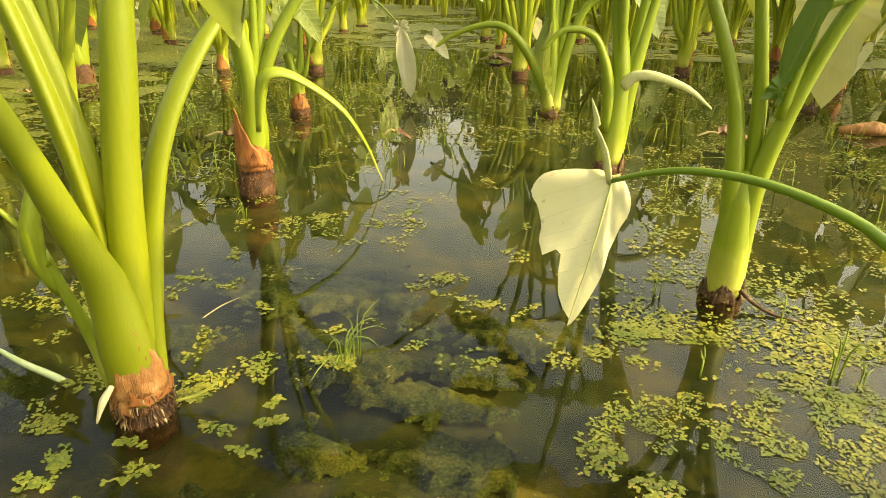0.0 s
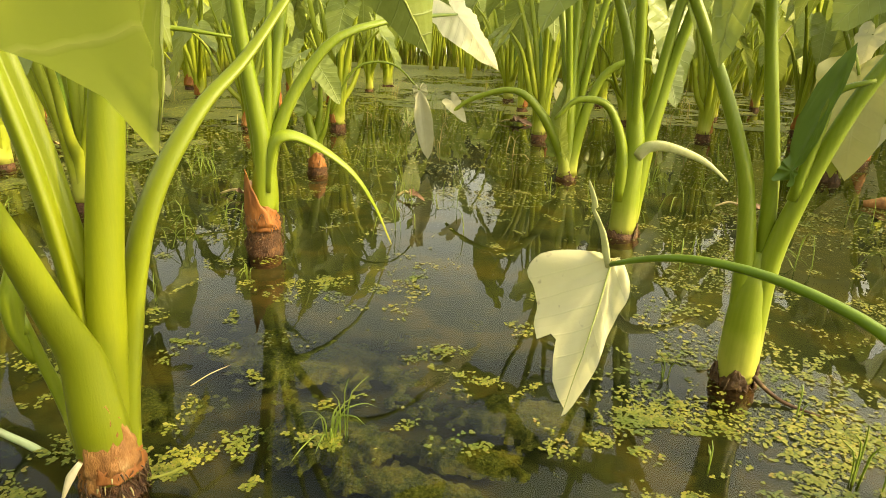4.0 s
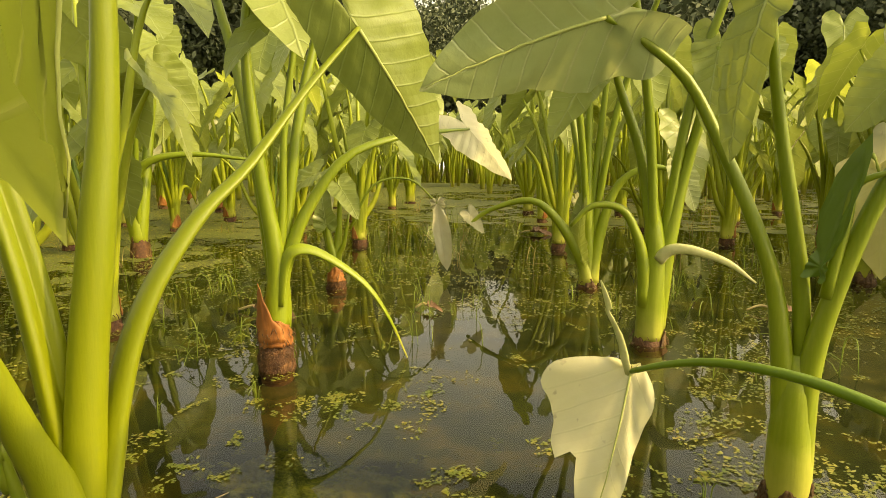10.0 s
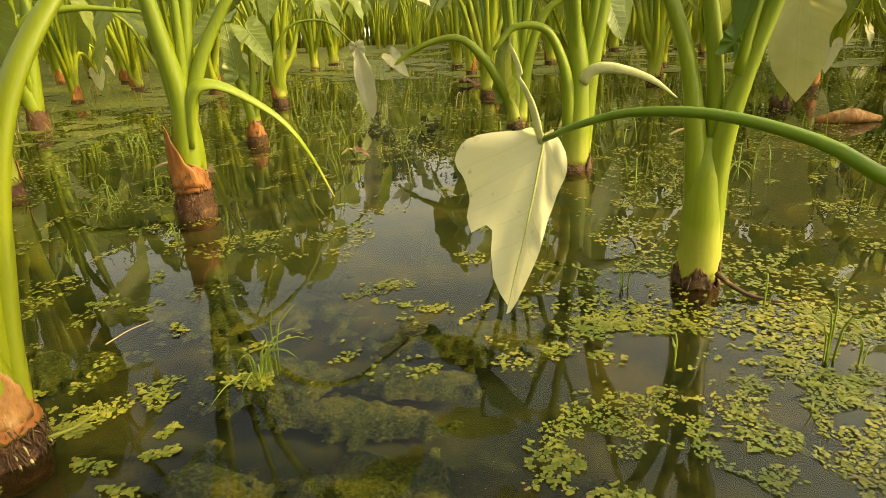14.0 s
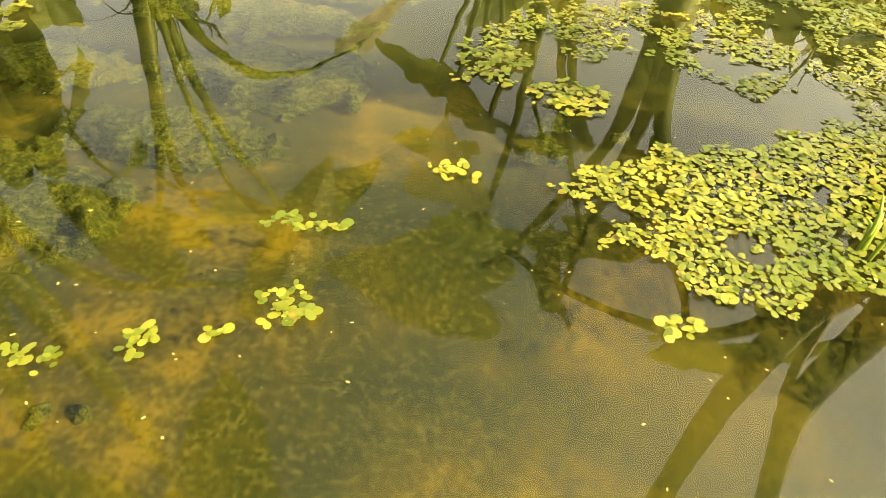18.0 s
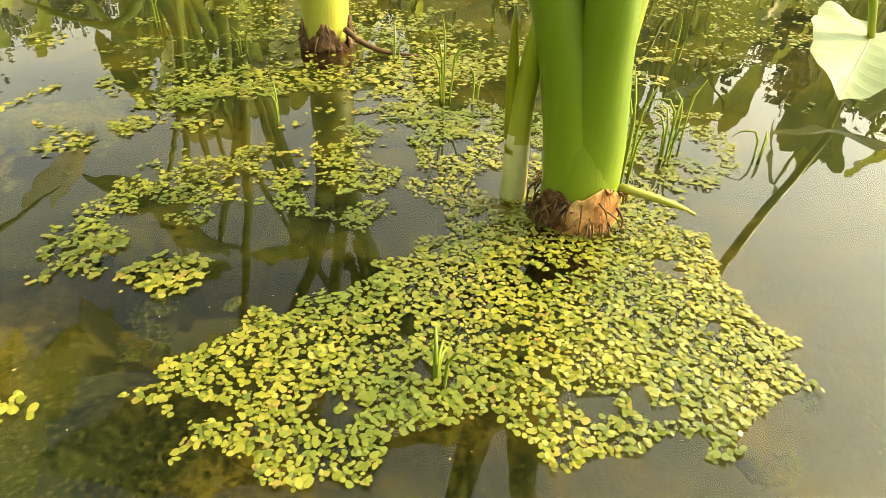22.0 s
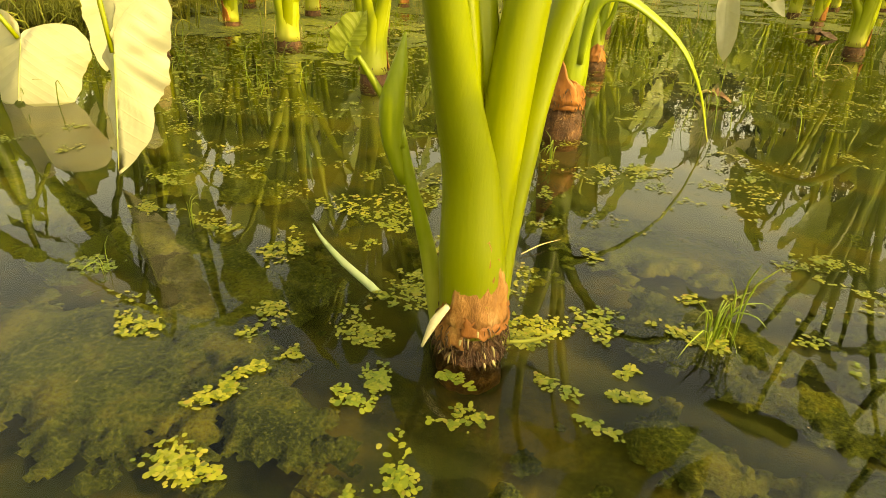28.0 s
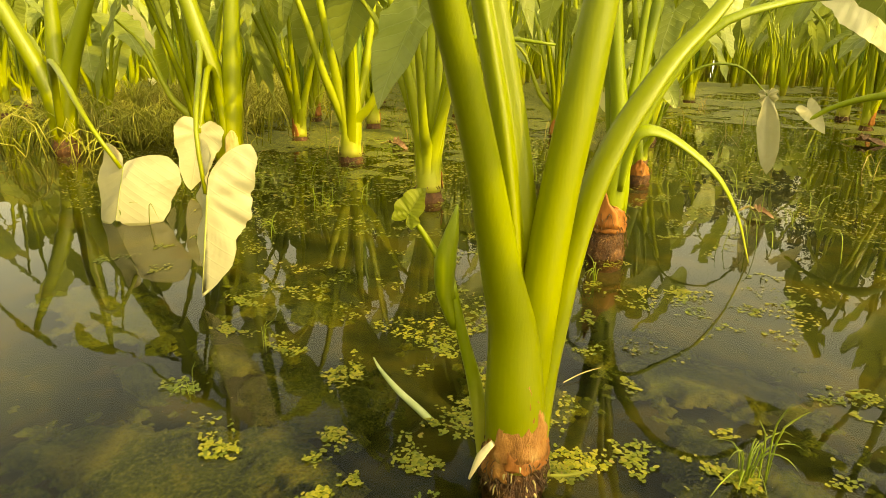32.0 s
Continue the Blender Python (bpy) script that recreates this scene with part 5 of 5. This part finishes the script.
def patch(rng, cx, cy, rx, ry, n, size=0.003, turn=0.0, ragged=1.0):
    """Spots of a ragged mat about a centre."""
    out, tries = [], 0
    c, s = math.cos(turn), math.sin(turn)
    off = Vector((cx * 7, cy * 7, 2))
    n = int(n * 1.6)
    while len(out) < n and tries < n * 12:
        tries += 1
        u, v = rng.uniform(-1, 1), rng.uniform(-1, 1)
        edge = 1 + ragged * (noise.noise(Vector((u * 2.2, v * 2.2, 0)) + off) + 0.5 * noise.noise(Vector((u * 6, v * 6, 3)) + off))
        if u * u + v * v > edge * edge * 0.8:
            continue
        if noise.noise(Vector((u * 5, v * 5, 7)) + off) > 0.25:
            continue
        x, y = u * rx, v * ry
        out.append((cx + c * x - s * y, cy + s * x + c * y, size * rng.uniform(0.75, 1.25)))
    return out


def inside(x, y, ring):
    hit = False
    for (x1, y1), (x2, y2) in zip(ring, ring[1:] + ring[:1]):
        if (y1 > y) != (y2 > y) and x < (x2 - x1) * (y - y1) / (y2 - y1) + x1:
            hit = not hit
    return hit


def within(rng, ring, n, size=0.003, holes=0.35):
    """Spots that fill a ragged outline, with gaps."""
    xs, ys = zip(*ring)
    out, tries, taken = [], 0, set()
    while len(out) < n and tries < n * 15:
        tries += 1
        x, y = rng.uniform(min(xs), max(xs)), rng.uniform(min(ys), max(ys))
        jx, jy = x + 0.02 * noise.noise(Vector((x * 40, y * 40, 1))), y + 0.02 * noise.noise(Vector((x * 40, y * 40, 8)))
        if inside(jx, jy, ring) and noise.noise(Vector((x * 26, y * 26, 2))) + 0.5 * noise.noise(Vector((x * 90, y * 90, 6))) < holes:
            cell = (int(x / size / 1.85), int(y / size / 1.85))
            if cell in taken:
                continue
            taken.add(cell)
            out.append((x, y, size * rng.uniform(0.6, 1.25)))
    return out


wr = random.Random(9)
MAT = [(0.377, 0.492), (0.41, 0.522), (0.446, 0.561), (0.508, 0.567), (0.596, 0.644), (0.648, 0.661), (0.721, 0.629), (0.763, 0.579), (0.738, 0.529), (0.744, 0.44), (0.656, 0.398),
       (0.607, 0.414), (0.575, 0.414), (0.558, 0.448), (0.532, 0.438), (0.505, 0.447), (0.49, 0.427), (0.446, 0.429), (0.444, 0.445), (0.425, 0.452), (0.412, 0.448), (0.413, 0.476)]
BEHIND = [(0.739, 0.81), (0.829, 0.824), (0.905, 0.778), (0.844, 0.663), (0.747, 0.615), (0.669, 0.598), (0.612, 0.624), (0.506, 0.637), (0.431, 0.676), (0.39, 0.651), (0.356, 0.699),
          (0.31, 0.624), (0.305, 0.6), (0.314, 0.699), (0.36, 0.779), (0.482, 0.779), (0.533, 0.85), (0.626, 0.863)]
mat_spots = within(wr, MAT, 4700, 0.0019, 0.33) + within(wr, BEHIND, 3200, 0.0019, 0.06)
ob = new("duckweed_mat", frond_mesh(mat_spots, wr, "duckweed_mat"))
tagged(ob, "dense yellow-green duckweed mat floating round a plant foot", "duckweed", kind="stuff")

loose = []
for args in (
    (0.256, 0.437, 0.02, 0.008, 14), (0.269, 0.381, 0.015, 0.012, 22), (0.214, 0.347, 0.006, 0.01, 7), (0.321, 0.498, 0.016, 0.008, 14), (0.24, 0.36, 0.006, 0.005, 3), (0.441, 0.404, 0.012, 0.008, 8),
    (0.175, 0.332, 0.014, 0.008, 8), (0.325, 0.64, 0.03, 0.035, 110), (0.385, 0.6, 0.03, 0.025, 80),
    (0.5, 0.92, 0.12, 0.06, 260), (0.36, 0.9, 0.08, 0.03, 130), (0.63, 0.95, 0.12, 0.07, 240), (0.65, 0.8, 0.1, 0.05, 160),
    (-0.066, 0.633, 0.012, 0.012, 16), (-0.259, 0.505, 0.028, 0.02, 45), (-0.341, 0.443, 0.02, 0.022, 34), (-0.341, 0.394, 0.025, 0.014, 34), (-0.194, 0.535, 0.024, 0.01, 22),
    (-0.18, 0.37, 0.06, 0.016, 60), (-0.3, 0.34, 0.05, 0.02, 60), (-0.16, 0.42, 0.03, 0.02, 40), (-0.25, 0.63, 0.07, 0.05, 90), (-0.33, 0.56, 0.05, 0.03, 60), (-0.013, 0.736, 0.035, 0.02, 60),
    (-0.11, 0.58, 0.02, 0.01, 22), (-0.16, 0.66, 0.05, 0.03, 70), (-0.12, 0.7, 0.04, 0.02, 40), (-0.3, 0.66, 0.07, 0.03, 80), (-0.24, 0.46, 0.03, 0.015, 36), (-0.15, 0.5, 0.03, 0.012, 30), (-0.06, 0.6, 0.02, 0.012, 24), (-0.4, 0.5, 0.04, 0.02, 50), (-0.5, 0.42, 0.05, 0.012, 36), (-0.75, 0.6, 0.06, 0.015, 50), (-0.85, 0.68, 0.05, 0.015, 40), (-0.07, 0.55, 0.03, 0.01, 22), (-0.228, 1.2, 0.045, 0.03, 60), (-0.3, 1.15, 0.06, 0.04, 60), (0.05, 1.0, 0.06, 0.03, 50), (0.12, 0.95, 0.05, 0.02, 40),
    (-0.47, 1.27, 0.06, 0.04, 60), (0.3, 0.83, 0.04, 0.03, 50), (-0.35, 0.85, 0.03, 0.01, 16), (-0.5, 0.62, 0.06, 0.03, 50), (-0.62, 0.62, 0.05, 0.02, 36), (-0.6, 0.45, 0.06, 0.03, 50),
):
    cx, cy, rx, ry, count = args
    if cx > 0.15 and cy < 0.75:
        loose += patch(wr, cx, cy, rx, ry, count, size=0.0022, ragged=0.8)
        continue
    way = wr.uniform(0, 3.1)
    for k in range(4):
        far = wr.uniform(-1.1, 1.1)
        loose += patch(wr, cx + far * rx * math.cos(way), cy + far * ry * 1.4 * math.sin(way), rx * wr.uniform(0.3, 0.75), ry * wr.uniform(0.4, 0.9), int(count * wr.uniform(0.2, 0.5)), size=0.0024, turn=wr.uniform(-0.6, 0.6))
for k in range(300):
    x, y = wr.uniform(-1.3, 1.3), 0.62 + 1.9 * wr.random() ** 1.2
    if math.hypot(x - 0.2, y - 0.4) > 0.33 and (x < 0.2 or y > 0.8):
        loose += patch(wr, x, y, wr.uniform(0.01, 0.05), wr.uniform(0.006, 0.025), wr.randint(5, 24), size=0.0024, turn=wr.uniform(0, 3))
far_loose = []
for k in range(80000):
    d = 0.9 + 7.5 * wr.random() ** 1.6
    az = wr.uniform(-1.25, 0.85)
    x, y = 0.2 + d * math.sin(az), 0.1 + d * math.cos(az)
    if y < 0.75 or (y < 1.1 and -0.3 < x < 0.3 and wr.random() < 0.6):
        continue
    q = noise.noise(Vector((x * 3.2, y * 3.2, 1))) + 0.7 * noise.noise(Vector((x * 11, y * 11, 5)))
    lim = (0.58 if d < 1.9 else 0.38) - 0.15 * min(d, 4.5) - (0.25 if x > 0.55 else 0) - (0.5 if x < -1.9 and y > 1.6 else 0.22 if x < -0.4 and d > 1.5 else 0)
    if q > lim:
        far_loose.append((x, y, wr.uniform(0.0018, 0.0032) * (1 + 0.3 * max(0, d - 1.5))))
for k in range(15000):
    x, y = wr.uniform(-0.3, 1.9), wr.uniform(0.7, 2.3)
    q = noise.noise(Vector((x * 4.5, y * 4.5, 21))) + 0.8 * noise.noise(Vector((x * 16, y * 16, 15)))
    if q > 0.42 - (0.2 if x > 0.45 else 0.0):
        far_loose.append((x, y, wr.uniform(0.0018, 0.0032)))
for k in range(30000):
    x, y = wr.uniform(-6.5, -1.2), wr.uniform(1.2, 7.0)
    q = noise.noise(Vector((x * 1.7, y * 1.7, 1))) + 0.6 * noise.noise(Vector((x * 7, y * 7, 5)))
    if q > -0.25 - 0.25 * min(1.0, y - 1.2):
        far_loose.append((x, y, wr.uniform(0.004, 0.008)))
tagged(new("loose_duckweed", frond_mesh(loose + far_loose, wr, "loose_duckweed")), "scattered duckweed floating in small clumps", "duckweed", kind="stuff")


def duckweed_film():
    """Thin closed films of duckweed that cover the far water between the rows, with open leads."""
    step, verts, faces, index = 0.03, [], [], {}
    nx, ny = int(10.0 / step), int(7.5 / step)

    def cover(i, j):
        x, y = -7.0 + i * step, 1.35 + j * step
        q = noise.noise(Vector((x * 1.5, y * 1.5, 41))) + 0.7 * noise.noise(Vector((x * 5, y * 5, 42))) + 0.8 * noise.noise(Vector((x * 15, y * 15, 43)))
        west = min(1.0, max(0.0, (-0.9 - x) / 1.2))
        return q - 1.05 + 0.26 * min(3.0, y - 1.35) + 0.8 * west * min(1.0, (y - 1.35) / 0.5) - (1.0 if x > -0.9 - 0.2 * y and y < 4.2 else 0.0)

    grid = [[cover(i, j) for i in range(nx + 1)] for j in range(ny + 1)]

    def vertex(i, j):
        if (i, j) not in index:
            x, y = -7.0 + i * step, 1.35 + j * step
            index[i, j] = len(verts)
            verts.append((x + 0.012 * noise.noise(Vector((x * 50, y * 50, 0))), y + 0.012 * noise.noise(Vector((x * 50, y * 50, 9))), 0.0012 + 0.001 * noise.noise(Vector((x * 30, y * 30, 4)))))
        return index[i, j]

    for j in range(ny):
        for i in range(nx):
            if max(grid[j][i], grid[j][i + 1], grid[j + 1][i], grid[j + 1][i + 1]) > 0:
                faces.append((vertex(i, j), vertex(i + 1, j), vertex(i + 1, j + 1), vertex(i, j + 1)))
    tagged(new("duckweed_film", mesh_of("duckweed_film", verts, faces, FILM)), "thin yellow-green duckweed film covering the water between the rows", "duckweed", kind="stuff")


duckweed_film()

ALGAE_AT = [(0.165, 0.615, 0.05, 0.03), (0.13, 0.52, 0.05, 0.022), (0.03, 0.43, 0.08, 0.04), (0.16, 0.784, 0.05, 0.025), (0.01, 0.59, 0.04, 0.02), (-0.03, 0.77, 0.06, 0.04), (0.1, 0.71, 0.07, 0.02),
            (0.22, 0.9, 0.08, 0.04), (-0.51, 0.565, 0.1, 0.05), (-0.49, 0.355, 0.11, 0.06), (-0.69, 0.55, 0.05, 0.03), (-0.6, 0.33, 0.07, 0.04), (-1.0, 0.52, 0.12, 0.05), (-0.72, 0.45, 0.05, 0.02),
            (-0.42, 0.46, 0.07, 0.03), (-0.3, 0.42, 0.05, 0.025), (-0.15, 0.95, 0.12, 0.05), (-0.8, 0.75, 0.1, 0.05), (-0.3, 0.75, 0.07, 0.03)]


def algae_cover(x, y):
    n = noise.noise(Vector((x * 9, y * 9, 11))) * 0.3 + noise.noise(Vector((x * 26, y * 26, 2))) * 0.34 + noise.noise(Vector((x * 70, y * 70, 5))) * 0.26 + noise.noise(Vector((x * 190, y * 190, 8))) * 0.14
    return n - 0.36 + max(math.exp(-0.5 * (((x - a) / p) ** 2 + ((y - b) / q) ** 2)) for a, b, p, q in ALGAE_AT)


def build_algae():
    """Drowned felt of algae, ragged at its edges, just under the surface."""
    step, verts, faces, index = 0.0045, [], [], {}
    nx, ny = int(1.9 / step), int(1.05 / step)
    cover = [[algae_cover(-1.15 + i * step, 0.2 + j * step) for i in range(nx + 1)] for j in range(ny + 1)]

    def vertex(i, j):
        if (i, j) not in index:
            x, y = -1.15 + i * step, 0.2 + j * step
            q = min(1.0, max(0.0, cover[j][i] / 0.3)) ** 0.7
            z = -0.04 + 0.026 * q + 0.005 * noise.noise(Vector((x * 60, y * 60, 3))) + 0.003 * noise.noise(Vector((x * 170, y * 170, 6)))
            index[i, j] = len(verts)
            verts.append((x + 0.003 * noise.noise(Vector((x * 200, y * 200, 0))), y + 0.003 * noise.noise(Vector((x * 200, y * 200, 9))), min(-0.004, z)))
        return index[i, j]

    for j in range(ny):
        for i in range(nx):
            if max(cover[j][i], cover[j][i + 1], cover[j + 1][i], cover[j + 1][i + 1]) > 0:
                faces.append((vertex(i, j), vertex(i + 1, j), vertex(i + 1, j + 1), vertex(i, j + 1)))
    tagged(new("algae_felt", mesh_of("algae_felt", verts, faces, ALGAE)), "ragged green-brown algae felt drowned just under the water", "algae", kind="stuff")


build_algae()


def grass_tuft(x, y, n, tall, seed, spreadout=0.6):
    rng = random.Random(seed)
    tuft = thing("grass_tuft", "small tuft of thin green grass growing out of the water", "grass", "grass tufts in the water")
    for k in range(n):
        a, h, o = rng.uniform(0, 6.283), tall * rng.uniform(0.5, 1.1), tall * spreadout * rng.uniform(0.3, 1.3)
        c, s = math.cos(a), math.sin(a)
        pts = [(x + c * 0.004, y + s * 0.004, -0.02), (x + c * o * 0.35, y + s * o * 0.35, h * 0.7), (x + c * o, y + s * o, h if o < tall * 0.35 else h * 0.8), (x + c * o * 1.4, y + s * o * 1.4, h * (1.1 if o < tall * 0.35 else 0.55))]
        v, f = tube(pts, (0.0009, 0.0011, 0.0008, 0.0002), n=7, sides=4, flat=0.35)
        part("blade", mesh_of("blade", v, f, GRASS), tuft)


grass_tuft(-0.015, 0.745, 14, 0.046, 1, 1.0)
grass_tuft(0.0, 0.755, 4, 0.078, 2, 0.3)
grass_tuft(0.735, 0.66, 5, 0.075, 3, 0.25)
grass_tuft(0.79, 0.69, 5, 0.06, 13, 0.4)
grass_tuft(0.535, 0.473, 5, 0.032, 4, 0.6)
grass_tuft(0.63, 0.86, 6, 0.08, 5, 0.3)
grass_tuft(-0.4, 1.18, 6, 0.05, 6, 0.5)
grass_tuft(-0.66, 0.6, 4, 0.05, 7, 0.4)


for k, (gx, gy) in enumerate(((0.66, 0.85), (0.42, 1.05), (0.6, 1.0), (0.82, 0.72), (0.88, 0.68), (0.46, 0.83), (0.95, 0.95), (-0.5, 1.02), (-0.62, 0.46), (0.3, 1.2))):
    grass_tuft(gx, gy, 3, 0.035 + 0.008 * (k % 4), 40 + k, 0.5)


def single_blade():
    p = thing("grass_tuft", "single broad green grass blade leaning up out of the water", "grass", "grass tufts in the water")
    v, f = tube([(0.215, 0.165, -0.05), (0.203, 0.18, 0.06), (0.18, 0.203, 0.15), (0.148, 0.226, 0.215), (0.107, 0.246, 0.256)], (0.006, 0.011, 0.0125, 0.0065, 0.0004), n=18, sides=8, flat=0.14)
    part("blade", mesh_of("blade", v, f, GRASS_PALE), p)


single_blade()


def hanging_dead_leaf():
    p = thing("dead_leaf", "bleached dead leaf hanging from a thin stalk over the water", "leaf")
    add_stalk(p, [(-0.7, 2.24, 0.2), (-0.62, 2.28, 0.36), (-0.5, 2.34, 0.38), (-0.407, 2.38, 0.29)], (0.006, 0.005, 0.004, 0.003), STALK, n=12, sides=6)
    add_leaf(p, (-0.407, 2.38, 0.29), (-0.372, 2.39, 0.04), (0.4, -0.9, 0.1), LEAF_DEAD, None, wide=0.22, lobe=0.12, fold=0.9, droop=0.05, wave=0.08, quilt=0.4, seed=33)


def curled_leaf(x, y, seed, size=0.09):
    p = thing("dead_leaf", "small curled brown dead leaf floating on the water", "leaf")
    add_leaf(p, (x, y, 0.014), (x + size, y - 0.02, 0.01), (0, -0.2, 1), LITTER, size, wide=0.55, lobe=0.3, fold=0.7, droop=0.25, wave=0.05, curl=-0.6, seed=seed)
    add_stalk(p, [(x, y, 0.012), (x - size * 0.4, y + 0.01, 0.02), (x - size * 0.8, y, 0.006)], (0.004, 0.004, 0.003), STRAW, n=8, sides=6)


def floating_husk(x, y):
    p = thing("dry_husk", "orange-brown dry sheath floating among duckweed", "plant debris")
    v, f = tube([(x - 0.09, y, 0.005), (x, y - 0.02, 0.022), (x + 0.1, y, 0.008)], (0.012, 0.026, 0.01), n=10, sides=10, ripple=0.2, seed=5)
    part("husk", mesh_of("husk", v, f, SHEATH), p)


def grass_mound():
    rng = random.Random(21)
    pieces = []
    for k in range(4200):
        q = rng.random()
        x, y = -2.9 - 1.6 * q + rng.gauss(0, 0.25), 1.45 + 2.4 * q + rng.gauss(0, 0.25)
        a, h, o = rng.uniform(0, 6.283), rng.uniform(0.05, 0.2) * (1 + 0.5 * noise.noise(Vector((x * 3, y * 3, 0)))), rng.uniform(0.05, 0.22)
        c, s = math.cos(a), math.sin(a)
        pieces.append(tube([(x, y, -0.02), (x + c * o * 0.4, y + s * o * 0.4, h), (x + c * o, y + s * o, h * 0.85), (x + c * o * 1.5, y + s * o * 1.5, h * 0.25)], (0.003, 0.003, 0.0022, 0.0006), n=4, sides=3))
    v, f = joined(pieces)
    tagged(new("grass_mound", mesh_of("grass_mound", v, f, GRASS_DRY)), "mound of yellow-green grass at the edge of the field", "grass", kind="stuff")


hanging_dead_leaf()
curled_leaf(-0.29, 1.93, 3, 0.055)
curled_leaf(-0.25, 3.75, 8, 0.11)
curled_leaf(-1.84, 2.14, 9, 0.1)
curled_leaf(0.72, 2.2, 10, 0.1)
curled_leaf(-0.75, 1.75, 11, 0.12)
floating_husk(1.22, 2.43)
grass_mound()


def floating_specks():
    """Tiny seeds, husk flakes and foam on the water near the camera."""
    rng = random.Random(31)
    verts, faces = [], []
    for k in range(520):
        x, y = (rng.uniform(-1.0, 0.9), 0.2 + 1.1 * rng.random()) if k < 320 else (rng.uniform(0.0, 0.75), rng.uniform(0.2, 0.75))
        r, z = rng.uniform(0.0002, 0.0006), 0.0008
        o, a0 = len(verts), rng.uniform(0, 6.28)
        long = rng.uniform(1.0, 2.6)
        for i in range(5):
            a = i * 1.2566
            u, v = r * long * math.cos(a), r * math.sin(a)
            verts.append((x + u * math.cos(a0) - v * math.sin(a0), y + u * math.sin(a0) + v * math.cos(a0), z))
        faces.append(tuple(o + i for i in range(5)))
    tagged(new("floating_specks", mesh_of("floating_specks", verts, faces, STRAW)), "tiny pale seeds and flakes floating on the water", "debris", kind="stuff")


def twig(points, r, label):
    v, f = tube(points, (r, r * 0.8, r * 0.4), n=10, sides=6)
    tagged(new("twig", mesh_of("twig", v, f, STRAW)), label, "twig")


floating_specks()
twig([(-0.258, 0.793, 0.003), (-0.248, 0.827, 0.006), (-0.237, 0.864, 0.003)], 0.0008, "thin pale twig floating among duckweed")



def thin_stems():
    """Fine grass shoots and bent dead stems that stand in the open water between the rows."""
    rng = random.Random(63)
    green, dry = [], []
    for k in range(420):
        d, az = 1.5 + 4.2 * rng.random() ** 1.3, rng.uniform(-1.2, 0.75)
        x, y = 0.2 + d * math.sin(az), 0.1 + d * math.cos(az)
        if noise.noise(Vector((x * 2.5, y * 2.5, 31))) < -0.05 - 0.1 * min(3.0, d - 1.5):
            continue
        for j in range(rng.randint(1, 4)):
            a, h, o = rng.uniform(0, 6.283), rng.uniform(0.02, 0.07) * (1 + 0.25 * d), rng.uniform(0.0, 0.09)
            c, s = math.cos(a), math.sin(a)
            bx, by, w = x + rng.gauss(0, 0.025), y + rng.gauss(0, 0.025), rng.uniform(0.0006, 0.0012) * (1 + 0.15 * d)
            end = h * rng.uniform(0.1, 1.0) if o > 0.04 else h
            piece = tube([(bx, by, -0.01), (bx + c * o * 0.4, by + s * o * 0.4, h * 0.75), (bx + c * o * 1.2, by + s * o * 1.2, end)], (w, w, w * 0.3), n=5, sides=4)
            (dry if d > 2.6 and rng.random() < 0.4 else green).append(piece)
    for pieces, mat, label in ((green, GRASS, "fine green grass shoots standing in the water"), (dry, STRAW, "thin bent straw-coloured dead stems in the water")):
        v, f = joined(pieces)
        tagged(new("thin_stems", mesh_of("thin_stems", v, f, mat)), label, "grass", kind="stuff")


thin_stems()
